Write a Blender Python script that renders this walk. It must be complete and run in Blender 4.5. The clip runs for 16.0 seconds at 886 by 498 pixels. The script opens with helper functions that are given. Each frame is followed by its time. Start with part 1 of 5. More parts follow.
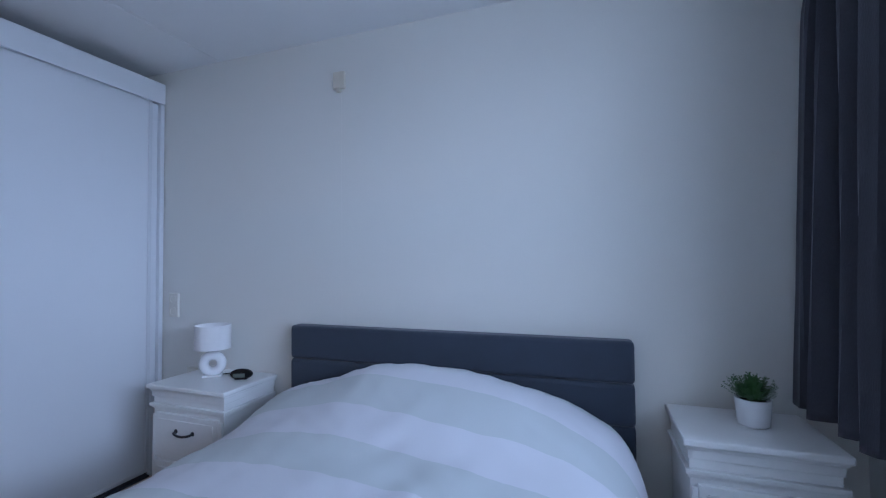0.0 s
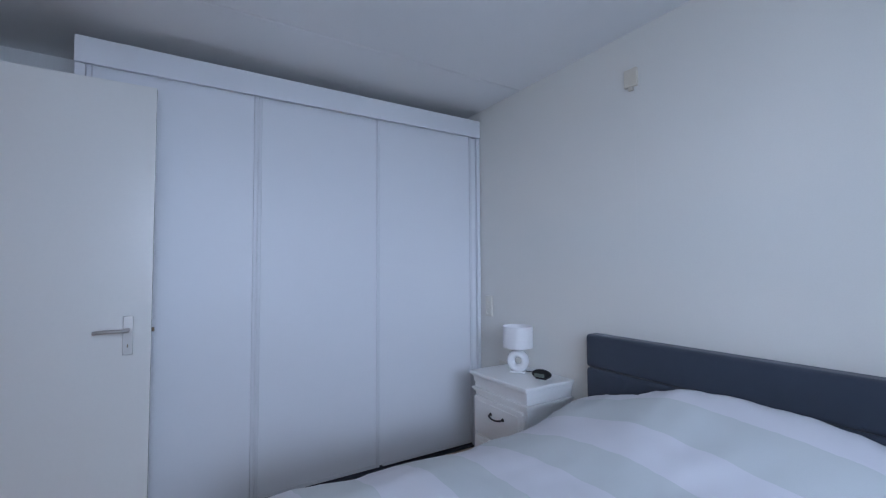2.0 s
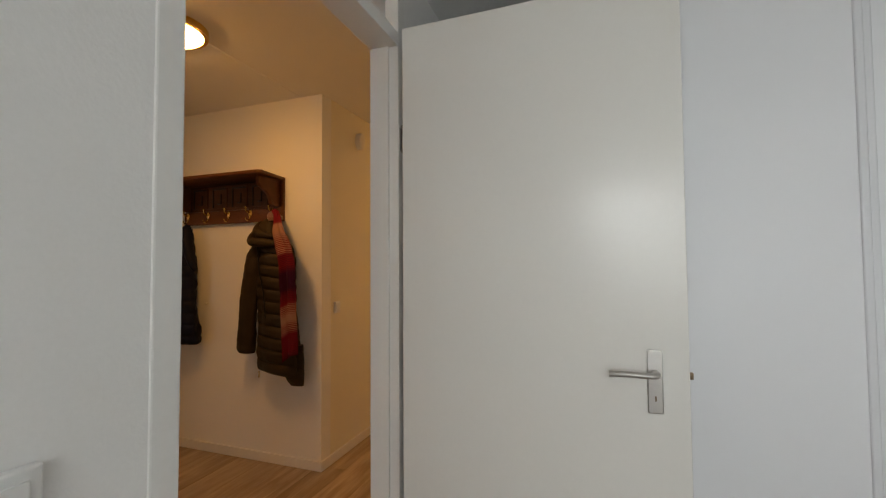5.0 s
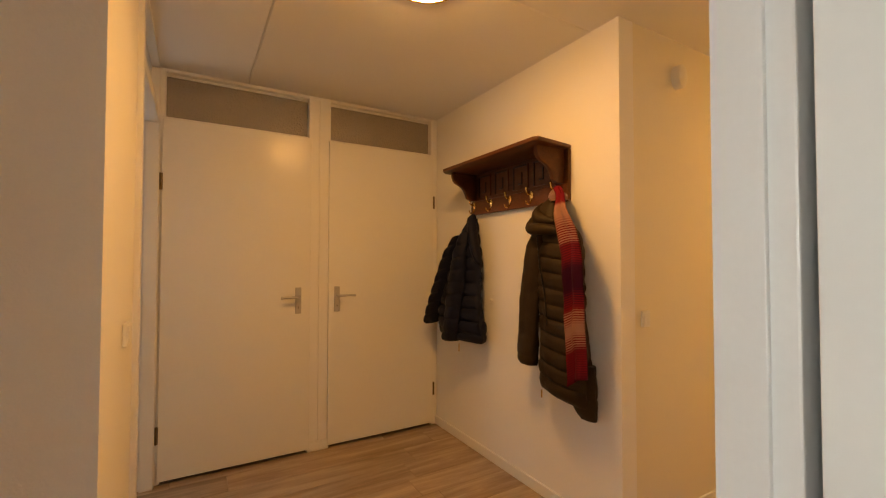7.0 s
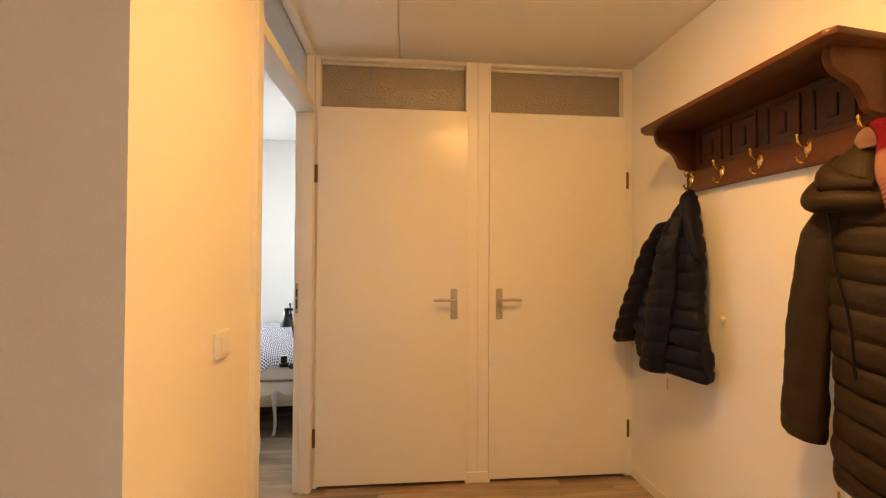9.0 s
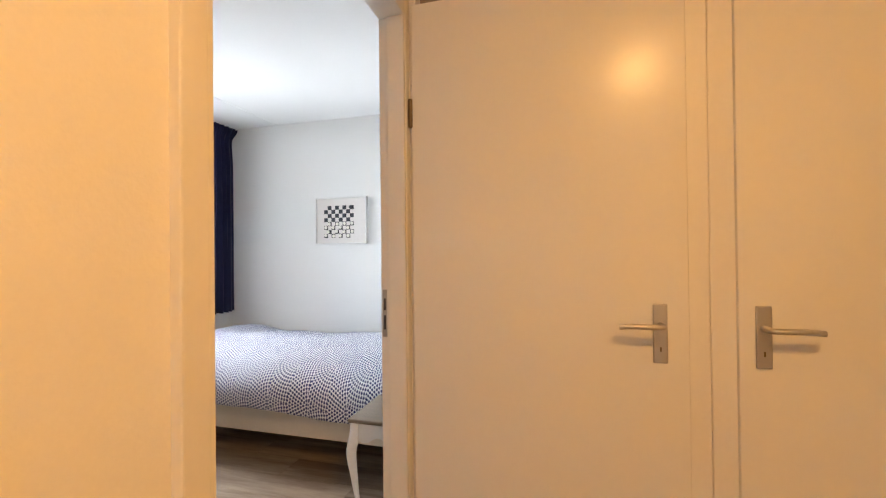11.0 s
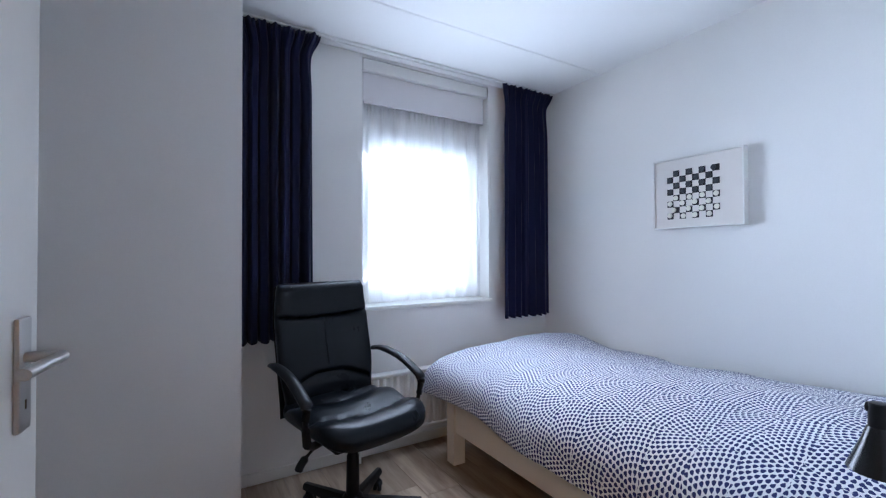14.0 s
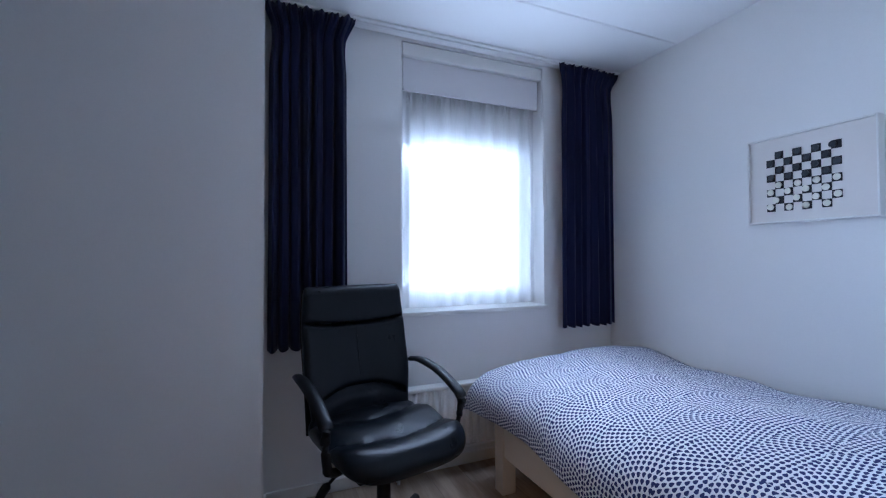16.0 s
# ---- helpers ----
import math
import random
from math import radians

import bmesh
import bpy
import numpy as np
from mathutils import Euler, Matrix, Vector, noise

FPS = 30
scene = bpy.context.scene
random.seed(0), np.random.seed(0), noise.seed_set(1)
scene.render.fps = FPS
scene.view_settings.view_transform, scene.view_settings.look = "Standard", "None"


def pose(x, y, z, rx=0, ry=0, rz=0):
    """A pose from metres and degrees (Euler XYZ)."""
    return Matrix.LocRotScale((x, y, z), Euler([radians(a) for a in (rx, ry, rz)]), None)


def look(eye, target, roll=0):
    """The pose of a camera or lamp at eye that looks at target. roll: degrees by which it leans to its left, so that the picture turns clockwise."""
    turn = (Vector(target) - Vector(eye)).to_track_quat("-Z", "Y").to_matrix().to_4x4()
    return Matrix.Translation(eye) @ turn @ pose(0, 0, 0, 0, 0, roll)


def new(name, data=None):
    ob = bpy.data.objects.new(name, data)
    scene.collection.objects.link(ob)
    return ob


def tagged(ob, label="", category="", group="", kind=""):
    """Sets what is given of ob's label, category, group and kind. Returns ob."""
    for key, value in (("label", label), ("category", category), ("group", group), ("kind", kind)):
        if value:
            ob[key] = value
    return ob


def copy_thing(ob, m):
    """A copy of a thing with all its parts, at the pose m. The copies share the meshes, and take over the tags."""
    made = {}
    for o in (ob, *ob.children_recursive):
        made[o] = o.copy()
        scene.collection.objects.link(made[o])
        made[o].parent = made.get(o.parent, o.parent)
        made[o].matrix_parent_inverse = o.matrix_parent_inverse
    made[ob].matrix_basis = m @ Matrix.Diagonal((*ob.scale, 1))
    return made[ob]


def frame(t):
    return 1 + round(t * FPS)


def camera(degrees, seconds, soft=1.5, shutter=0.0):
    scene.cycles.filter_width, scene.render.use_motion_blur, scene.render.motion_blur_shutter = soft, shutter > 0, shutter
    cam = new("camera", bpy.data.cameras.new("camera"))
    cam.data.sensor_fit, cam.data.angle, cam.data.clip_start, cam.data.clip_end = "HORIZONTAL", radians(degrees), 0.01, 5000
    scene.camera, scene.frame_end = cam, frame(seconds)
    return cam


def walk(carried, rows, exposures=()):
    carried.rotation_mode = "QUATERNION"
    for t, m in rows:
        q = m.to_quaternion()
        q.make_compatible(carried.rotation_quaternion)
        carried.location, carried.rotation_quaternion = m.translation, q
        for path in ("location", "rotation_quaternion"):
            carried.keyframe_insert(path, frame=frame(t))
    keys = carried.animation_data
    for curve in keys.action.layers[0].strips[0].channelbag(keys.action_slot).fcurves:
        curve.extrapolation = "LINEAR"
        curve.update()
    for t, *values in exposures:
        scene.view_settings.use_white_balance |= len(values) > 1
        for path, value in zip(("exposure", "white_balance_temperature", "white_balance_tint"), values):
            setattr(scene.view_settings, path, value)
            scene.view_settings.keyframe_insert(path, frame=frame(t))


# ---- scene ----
cam = camera(92.6, 16.0, 1.2)
PATH = [
    (0, (3.27, 3.591, 1.222), (2.617, 5.48, 1.28), -0.5),
    (0.5, (3.335, 3.587, 1.229), (2.36, 5.331, 1.297), -0.5),
    (1, (3.372, 3.609, 1.226), (2.101, 5.152, 1.311), -0.3),
    (1.5, (3.36, 3.628, 1.234), (1.868, 4.957, 1.319), -0.4),
    (2, (3.305, 3.62, 1.244), (1.602, 4.666, 1.332), -0.3),
    (2.5, (3.247, 3.603, 1.24), (1.4, 4.366, 1.324), -0.1),
    (3, (3.142, 3.522, 1.27), (1.198, 3.986, 1.335), -0.2),
    (3.5, (2.985, 3.443, 1.28), (0.994, 3.624, 1.336), -0.0),
    (3.7, (2.897, 3.39, 1.28), (0.899, 3.475, 1.33), 0.1),
    (5.8, (1.911, 3.134, 1.269), (0.277, 1.982, 1.326), -0.0),
    (6, (1.838, 3.068, 1.296), (0.289, 1.803, 1.336), 0.2),
    (6.5, (1.726, 2.958, 1.268), (0.417, 1.447, 1.317), 0.1),
    (7, (1.636, 2.886, 1.267), (0.624, 1.161, 1.318), 0.1),
    (7.5, (1.574, 2.836, 1.267), (0.808, 0.989, 1.312), 0.2),
    (8, (1.508, 2.742, 1.265), (0.986, 0.811, 1.302), 0.3),
    (8.5, (1.42, 2.575, 1.265), (1.087, 0.603, 1.306), 0.3),
    (9, (1.327, 2.366, 1.268), (1.145, 0.374, 1.299), 0.3),
    (9.2, (1.303, 2.277, 1.247), (1.166, 0.282, 1.289), 0.4),
    (11.3, (1.328, 1.24, 1.238), (2.03, -0.633, 1.247), -0.3),
    (11.5, (1.354, 1.165, 1.23), (2.172, -0.66, 1.248), 0.1),
    (12, (1.43, 0.985, 1.218), (2.554, -0.67, 1.24), 0.0),
    (12.5, (1.502, 0.852, 1.219), (2.867, -0.61, 1.239), 0.0),
    (13, (1.604, 0.719, 1.187), (3.176, -0.518, 1.212), -0.0),
    (13.5, (1.734, 0.622, 1.181), (3.401, -0.482, 1.21), -0.1),
    (14, (1.85, 0.51, 1.177), (3.567, -0.516, 1.204), -0.2),
    (14.5, (1.967, 0.428, 1.173), (3.708, -0.556, 1.207), -0.1),
    (15, (2.05, 0.353, 1.171), (3.83, -0.557, 1.207), -0.1),
    (15.5, (2.074, 0.327, 1.172), (3.885, -0.522, 1.207), -0.2),
    (16, (2.041, 0.325, 1.169), (3.883, -0.454, 1.208), -0.2),
]
EXPOSURES = [(0.0, -1.5, 4800, 17), (1.5, -1.41, 5120, 17), (3.5, -1.15, 5700, 15), (5.8, -0.9, 7400, 10), (7.0, -0.22, 7400, 10), (9.0, 0.4, 7200, 10), (11.3, 0.37, 6350, 11), (12.5, 0.3, 5850, 11), (13.5, 0.0, 5500, 13), (14.5, -0.28, 5300, 14), (16.0, -0.6, 4900, 15)]
walk(cam, [(t, look(eye, target, roll)) for t, eye, target, roll in PATH], EXPOSURES)

# ---- world and light ----
world = bpy.data.worlds.new("world")
scene.world = world
world.use_nodes = True
sky = world.node_tree.nodes.new("ShaderNodeTexSky")
sky.sky_type, sky.sun_disc, sky.sun_elevation, sky.sun_rotation = "NISHITA", False, radians(35), radians(250)
world.node_tree.links.new(sky.outputs[0], world.node_tree.nodes["Background"].inputs[0])
world.node_tree.nodes["Background"].inputs[1].default_value = 0.1
sun = new("sun", bpy.data.lights.new("sun", "SUN"))
sun.data.energy, sun.data.angle, sun.data.color = 0.8, radians(15), (1, 0.95, 0.88)
sun.matrix_world = look((-20, -6, 15), (0, 0, 0))

DAY = (0.86, 0.93, 1.0)


def daylight(name, middle, toward, wide, high, watts, spread=180):
    """An area lamp standing in for daylight at a window. spread: the angle it fans out over."""
    lamp = new(name, bpy.data.lights.new(name, "AREA"))
    lamp.data.shape, lamp.data.size, lamp.data.size_y = "RECTANGLE", wide, high
    lamp.data.energy, lamp.data.color, lamp.data.spread = watts, DAY, radians(spread)
    lamp.matrix_world = look(middle, toward)


# low bright sky beyond the bedroom window, and the rest of its light at the glass
daylight("bedroom_sky", (7.0, 3.0, 2.25), (4.3, 3.9, 1.5), 2.4, 0.8, 150)
daylight("bedroom_window_light", (4.55, 3.925, 1.55), (3.55, 3.925, 1.2), 1.65, 1.2, 48)
# small room: the pale sky that shows through the voile; three fill lamps added room-side of it for light from sky and
# ground
daylight("small_room_sky", (4.75, -0.86, 1.42), (3.75, -0.80, 1.38), 1.7, 1.4, 64)
daylight("small_room_down_fill", (4.20, -0.82, 1.82), (3.639, -0.70, 1.0), 0.88, 0.25, 5.5, 84)
daylight("small_room_up_fill", (4.20, -0.82, 1.00), (3.639, -0.70, 1.82), 0.88, 0.25, 4.5, 84)
daylight("small_room_side_fill", (4.19, -0.82, 1.42), (3.205, -0.994, 1.40), 0.7, 0.95, 8, 68)
LAMP_COLOR, LAMP_STRENGTH = (1.0, 0.50, 0.145), 126

# ---- helpers ----
H = 2.37


def new_mesh(bm, name):
    me = bpy.data.meshes.new(name)
    bm.normal_update()
    bm.to_mesh(me)
    bm.free()
    for p in me.polygons:
        p.use_smooth = True
    me.set_sharp_from_angle(angle=radians(38))
    # broad faces square to the axes stay flat
    for p in me.polygons:
        if len(p.vertices) == 4 and p.area > 1.5e-3 and max(abs(c) for c in p.normal) > 0.9999:
            p.use_smooth = False
    return me


def part(name, bm, material, parent=None, label="", m=None):
    ob = new(name, new_mesh(bm, name))
    ob.data.materials.append(material)
    if parent:
        ob.parent = parent
    if m is not None:
        ob.matrix_local = m
    return tagged(ob, label)


def thing(name, label, category, m=None, group="", kind=""):
    ob = new(name)
    ob.empty_display_size = 0.1
    if m is not None:
        ob.matrix_world = m
    return tagged(ob, label, category, group, kind)


def structure(name, bm, material, label="", category=""):
    ob = part(name, bm, material)
    return tagged(ob, label, category, "", "structure")


def box(x0, x1, y0, y1, z0, z1, bev=0.0, seg=2, into=None):
    bm = bmesh.new()
    bmesh.ops.create_cube(bm, size=1, matrix=Matrix.LocRotScale(((x0 + x1) / 2, (y0 + y1) / 2, (z0 + z1) / 2), None, (abs(x1 - x0), abs(y1 - y0), abs(z1 - z0))))
    if bev:
        bmesh.ops.bevel(bm, geom=bm.edges[:], offset=bev, segments=seg, profile=0.5, affect="EDGES", clamp_overlap=True)
    return join(into, bm)


def join(into, bm):
    if into is None:
        return bm
    me = bpy.data.meshes.new("tmp")
    bm.to_mesh(me)
    bm.free()
    into.from_mesh(me)
    bpy.data.meshes.remove(me)
    return into


def cyl(r0, r1, z0, z1, n=32, bev=0.0, m=None, into=None):
    bm = bmesh.new()
    bmesh.ops.create_cone(bm, cap_ends=True, segments=n, radius1=r0, radius2=r1, depth=z1 - z0, matrix=Matrix.Translation((0, 0, (z0 + z1) / 2)))
    if bev:
        rim = [e for e in bm.edges if len(e.link_faces) == 2 and any(len(f.verts) > 4 for f in e.link_faces)]
        bmesh.ops.bevel(bm, geom=rim, offset=bev, segments=3, profile=0.5, affect="EDGES", clamp_overlap=True)
    if m is not None:
        bmesh.ops.transform(bm, matrix=m, verts=bm.verts[:])
    return join(into, bm)


def lathe(profile, n=40, m=None, into=None):
    """A solid of turning from (radius, z) pairs."""
    bm = bmesh.new()
    rings = []
    for r, z in profile:
        rings.append([bm.verts.new((max(r, 1e-4) * math.cos(2 * math.pi * i / n), max(r, 1e-4) * math.sin(2 * math.pi * i / n), z)) for i in range(n)])
    for a, b in zip(rings, rings[1:]):
        for i in range(n):
            bm.faces.new((a[i], a[(i + 1) % n], b[(i + 1) % n], b[i]))
    bm.faces.new(rings[-1])
    bm.faces.new(rings[0][::-1])
    if m is not None:
        bmesh.ops.transform(bm, matrix=m, verts=bm.verts[:])
    return join(into, bm)


def loft(rings, closed=True, into=None):
    """Skin through rings of equally many points."""
    bm = bmesh.new()
    made = [[bm.verts.new(p) for p in ring] for ring in rings]
    n = len(made[0])
    for a, b in zip(made, made[1:]):
        for i in range(n if closed else n - 1):
            bm.faces.new((a[i], a[(i + 1) % n], b[(i + 1) % n], b[i]))
    if closed:
        bm.faces.new(made[-1])
        bm.faces.new(made[0][::-1])
    bmesh.ops.recalc_face_normals(bm, faces=bm.faces[:])
    return join(into, bm)


def tube(points, r, n=10, into=None, flat=1.0):
    """A round bar along points; r: one radius, or one for each point. flat squeezes it vertically."""
    pts = [Vector(p) for p in points]
    rs = r if isinstance(r, (list, tuple)) else [r] * len(pts)
    rings, up = [], Vector((0, 0, 1))
    for i, p in enumerate(pts):
        d = (pts[min(i + 1, len(pts) - 1)] - pts[max(i - 1, 0)]).normalized()
        side = d.cross(up) if abs(d.dot(up)) < 0.98 else d.cross(Vector((0, 1, 0)))
        side.normalize()
        over = side.cross(d).normalized()
        rings.append([p + rs[i] * (math.cos(a) * side + flat * math.sin(a) * over) for a in (2 * math.pi * k / n for k in range(n))])
    return loft(rings, True, into)


def curve(points, steps=8):
    """A smooth line through points."""
    pts = [Vector(p) for p in points]
    pts = [2 * pts[0] - pts[1]] + pts + [2 * pts[-1] - pts[-2]]
    out = []
    for a, b, c, d in zip(pts, pts[1:], pts[2:], pts[3:]):
        for k in range(steps):
            t = k / steps
            out.append(0.5 * (2 * b + (c - a) * t + (2 * a - 5 * b + 4 * c - d) * t * t + (3 * b - a - 3 * c + d) * t ** 3))
    return out + [pts[-2]]


def prism(outline, y0, y1, bev=0.0, into=None):
    """A board with an outline of (x, z) pairs, from y0 to y1."""
    bm = bmesh.new()
    a = [bm.verts.new((x, y0, z)) for x, z in outline]
    b = [bm.verts.new((x, y1, z)) for x, z in outline]
    n = len(a)
    bm.faces.new(a)
    bm.faces.new(b[::-1])
    for i in range(n):
        bm.faces.new((a[i], b[i], b[(i + 1) % n], a[(i + 1) % n]))
    bmesh.ops.recalc_face_normals(bm, faces=bm.faces[:])
    if bev:
        bmesh.ops.bevel(bm, geom=bm.edges[:], offset=bev, segments=2, profile=0.5, affect="EDGES", clamp_overlap=True)
    return join(into, bm)


def smooth01(t):
    t = min(max(t, 0.0), 1.0)
    return t * t * (3 - 2 * t)


# ---- materials ----
def material(name, color, rough=0.5, metal=0.0, vary=0.06, scale=8.0, fine=120.0, bump=0.1, stretch=(1, 1, 1), sheen=0.0, spec=0.5, by_object=0.0, coat=0.0, wear=0.02):
    """A painted, woven or cast surface: colour and gloss vary at two scales, with a fine relief."""
    m = bpy.data.materials.new(name)
    m.use_nodes = True
    nt, bsdf = m.node_tree, m.node_tree.nodes["Principled BSDF"]
    node, link = nt.nodes.new, nt.links.new
    co, mp = node("ShaderNodeTexCoord"), node("ShaderNodeMapping")
    mp.inputs["Scale"].default_value = stretch
    link(co.outputs["Object"], mp.inputs[0])
    big, small = node("ShaderNodeTexNoise"), node("ShaderNodeTexNoise")
    big.inputs["Scale"].default_value, small.inputs["Scale"].default_value = scale, fine
    big.inputs["Detail"].default_value, small.inputs["Detail"].default_value = 4, 3
    link(mp.outputs[0], big.inputs["Vector"])
    link(mp.outputs[0], small.inputs["Vector"])
    add = node("ShaderNodeMath")
    add.operation = "ADD"
    link(big.outputs[0], add.inputs[0])
    link(small.outputs[0], add.inputs[1])
    span = node("ShaderNodeMapRange")
    span.inputs["From Min"].default_value, span.inputs["From Max"].default_value = 0.6, 1.4
    span.inputs["To Min"].default_value, span.inputs["To Max"].default_value = 1 - vary, 1 + vary
    link(add.outputs[0], span.inputs[0])
    mul = node("ShaderNodeVectorMath")
    mul.operation = "SCALE"
    mul.inputs[0].default_value = color
    value = span.outputs[0]
    if by_object:
        info, ob_span, both = node("ShaderNodeObjectInfo"), node("ShaderNodeMapRange"), node("ShaderNodeMath")
        ob_span.inputs["To Min"].default_value, ob_span.inputs["To Max"].default_value = 1 - by_object, 1 + by_object
        both.operation = "MULTIPLY"
        link(info.outputs["Random"], ob_span.inputs[0])
        link(ob_span.outputs[0], both.inputs[0])
        link(value, both.inputs[1])
        value = both.outputs[0]
    link(value, mul.inputs["Scale"])
    link(mul.outputs[0], bsdf.inputs["Base Color"])
    gloss = node("ShaderNodeMapRange")
    gloss.inputs["From Min"].default_value, gloss.inputs["From Max"].default_value = 0.3, 0.7
    gloss.inputs["To Min"].default_value, gloss.inputs["To Max"].default_value = rough - wear, min(rough + wear, 1)
    link(big.outputs[0], gloss.inputs[0])
    link(gloss.outputs[0], bsdf.inputs["Roughness"])
    bsdf.inputs["Metallic"].default_value = metal
    bsdf.inputs["Specular IOR Level"].default_value = spec
    bsdf.inputs["Sheen Weight"].default_value = sheen
    bsdf.inputs["Coat Weight"].default_value = coat
    if bump:
        bp = node("ShaderNodeBump")
        bp.inputs["Strength"].default_value, bp.inputs["Distance"].default_value = bump, 0.002
        link(small.outputs[0], bp.inputs["Height"])
        link(bp.outputs[0], bsdf.inputs["Normal"])
    return m


WALL = material("white wall paint on fine plaster", (0.85, 0.845, 0.825), 0.75, vary=0.02, scale=1.5, fine=160, bump=0.25)
CREAM_WALL = material("off-white wallpaper", (0.79, 0.775, 0.72), 0.7, vary=0.02, scale=1.2, fine=200, bump=0.25)
# corridor wall base colour, yellower than WALL
CORRIDOR_WALL = material("cream-toned wall surface", (0.80, 0.76, 0.63), 0.75, vary=0.02, scale=1.5, fine=160, bump=0.25)
CEILING = material("white ceiling spray", (0.85, 0.845, 0.83), 0.85, vary=0.02, scale=2, fine=220, bump=0.45)
PAINT = material("white satin door paint", (0.80, 0.79, 0.75), 0.24, vary=0.012, scale=1, fine=60, bump=0.03, wear=0.004, spec=0.3)
TRIM = material("white trim paint", (0.80, 0.79, 0.76), 0.35, vary=0.02, scale=4, fine=80, bump=0.05)
WARDROBE = material("white laminate", (0.77, 0.78, 0.80), 0.45, vary=0.006, scale=1, fine=90, bump=0.02, wear=0.01)
ALU = material("white coated profile", (0.70, 0.71, 0.73), 0.3, vary=0.02, bump=0.02)
STEEL = material("brushed aluminium", (0.50, 0.485, 0.46), 0.42, 0.9, vary=0.05, scale=20, fine=300, bump=0.05)
BRONZE = material("dull bronze", (0.16, 0.115, 0.07), 0.4, 0.8, vary=0.1, scale=30, fine=200, bump=0.05)
BRASS = material("polished brass", (0.75, 0.50, 0.16), 0.25, 1.0, vary=0.08, scale=30, fine=200, bump=0.05)
IRON = material("black iron", (0.03, 0.03, 0.035), 0.45, 0.4, vary=0.1, bump=0.1)
BEIGE_PLASTIC = material("aged beige plastic", (0.68, 0.63, 0.52), 0.45, vary=0.04, bump=0.02)
PLASTIC = material("cream plastic", (0.77, 0.745, 0.66), 0.35, vary=0.02, bump=0.02)
WHITE_PLASTIC = material("white plastic", (0.8, 0.8, 0.78), 0.35, vary=0.02, bump=0.02)
BLACK_PLASTIC = material("black moulded plastic", (0.009, 0.0095, 0.011), 0.42, vary=0.12, scale=20, fine=400, bump=0.15, spec=0.22)
ENAMEL = material("black enamelled metal", (0.005, 0.005, 0.006), 0.24, vary=0.1, scale=20, fine=300, bump=0.03, spec=0.5)
LEATHER = material("black leather", (0.004, 0.006, 0.0095), 0.29, vary=0.15, scale=9, fine=260, bump=0.22, spec=0.17, wear=0.02)
HEADBOARD = material("blue grey woven fabric", (0.035, 0.045, 0.068), 0.9, vary=0.12, scale=14, fine=420, bump=0.5, sheen=0.2)
NAVY = material("navy curtain cloth", (0.0045, 0.007, 0.038), 0.85, vary=0.2, scale=6, fine=350, bump=0.4, stretch=(1, 1, 0.25), sheen=0.06, spec=0.3)
CHARCOAL = material("charcoal curtain cloth", (0.042, 0.042, 0.055), 0.85, vary=0.14, scale=6, fine=350, bump=0.4, stretch=(1, 1, 0.25), sheen=0.15)
DARK_WOOD = material("dark stained oak", (0.095, 0.031, 0.011), 0.42, vary=0.5, scale=5, fine=70, bump=0.35, stretch=(4, 0.5, 4), spec=0.35)
TAUPE_WOOD = material("greige wood top", (0.22, 0.17, 0.125), 0.45, vary=0.2, scale=6, fine=60, bump=0.2, stretch=(1, 6, 6))
WHITE_WOOD = material("white lacquered wood", (0.80, 0.80, 0.78), 0.35, vary=0.02, scale=6, fine=70, bump=0.06)
BED_WOOD = material("ivory painted wood", (0.74, 0.68, 0.58), 0.5, vary=0.03, scale=6, fine=70, bump=0.1)
CERAMIC = material("white ceramic", (0.82, 0.82, 0.82), 0.18, vary=0.01, bump=0.0)
LAMPSHADE = material("white lampshade cloth", (0.82, 0.81, 0.80), 0.85, vary=0.02, fine=400, bump=0.3)
JACKET = material("navy quilted nylon", (0.0042, 0.0056, 0.02), 0.6, vary=0.2, scale=12, fine=150, bump=0.5, spec=0.2)
PARKA = material("olive brown quilted nylon", (0.027, 0.0165, 0.008), 0.6, vary=0.2, scale=12, fine=150, bump=0.5, spec=0.25)
DARK = material("dark void", (0.02, 0.018, 0.016), 0.9, vary=0.1)
DARK_GREY = material("dark grey fabric", (0.05, 0.055, 0.07), 0.9, vary=0.1, fine=300, bump=0.3)
LEAF = material("green leaf", (0.065, 0.15, 0.045), 0.5, vary=0.35, scale=40, fine=200, bump=0.1)
SCREEN = material("grey display", (0.12, 0.14, 0.12), 0.15, vary=0.02, bump=0)
MAT_BOARD = material("white picture card", (0.75, 0.71, 0.67), 0.8, vary=0.015, bump=0.05)
INK = material("black print", (0.006, 0.006, 0.009), 0.5, vary=0.1, bump=0.02)
DISC_DARK = material("dark disc", (0.035, 0.04, 0.05), 0.35, vary=0.2, scale=60, bump=0.1)
DISC_LIGHT = material("ivory disc", (0.80, 0.78, 0.68), 0.35, vary=0.06, scale=60, bump=0.1)
BLIND = material("white roller blind cloth", (0.72, 0.70, 0.71), 0.8, vary=0.02, fine=300, bump=0.2)


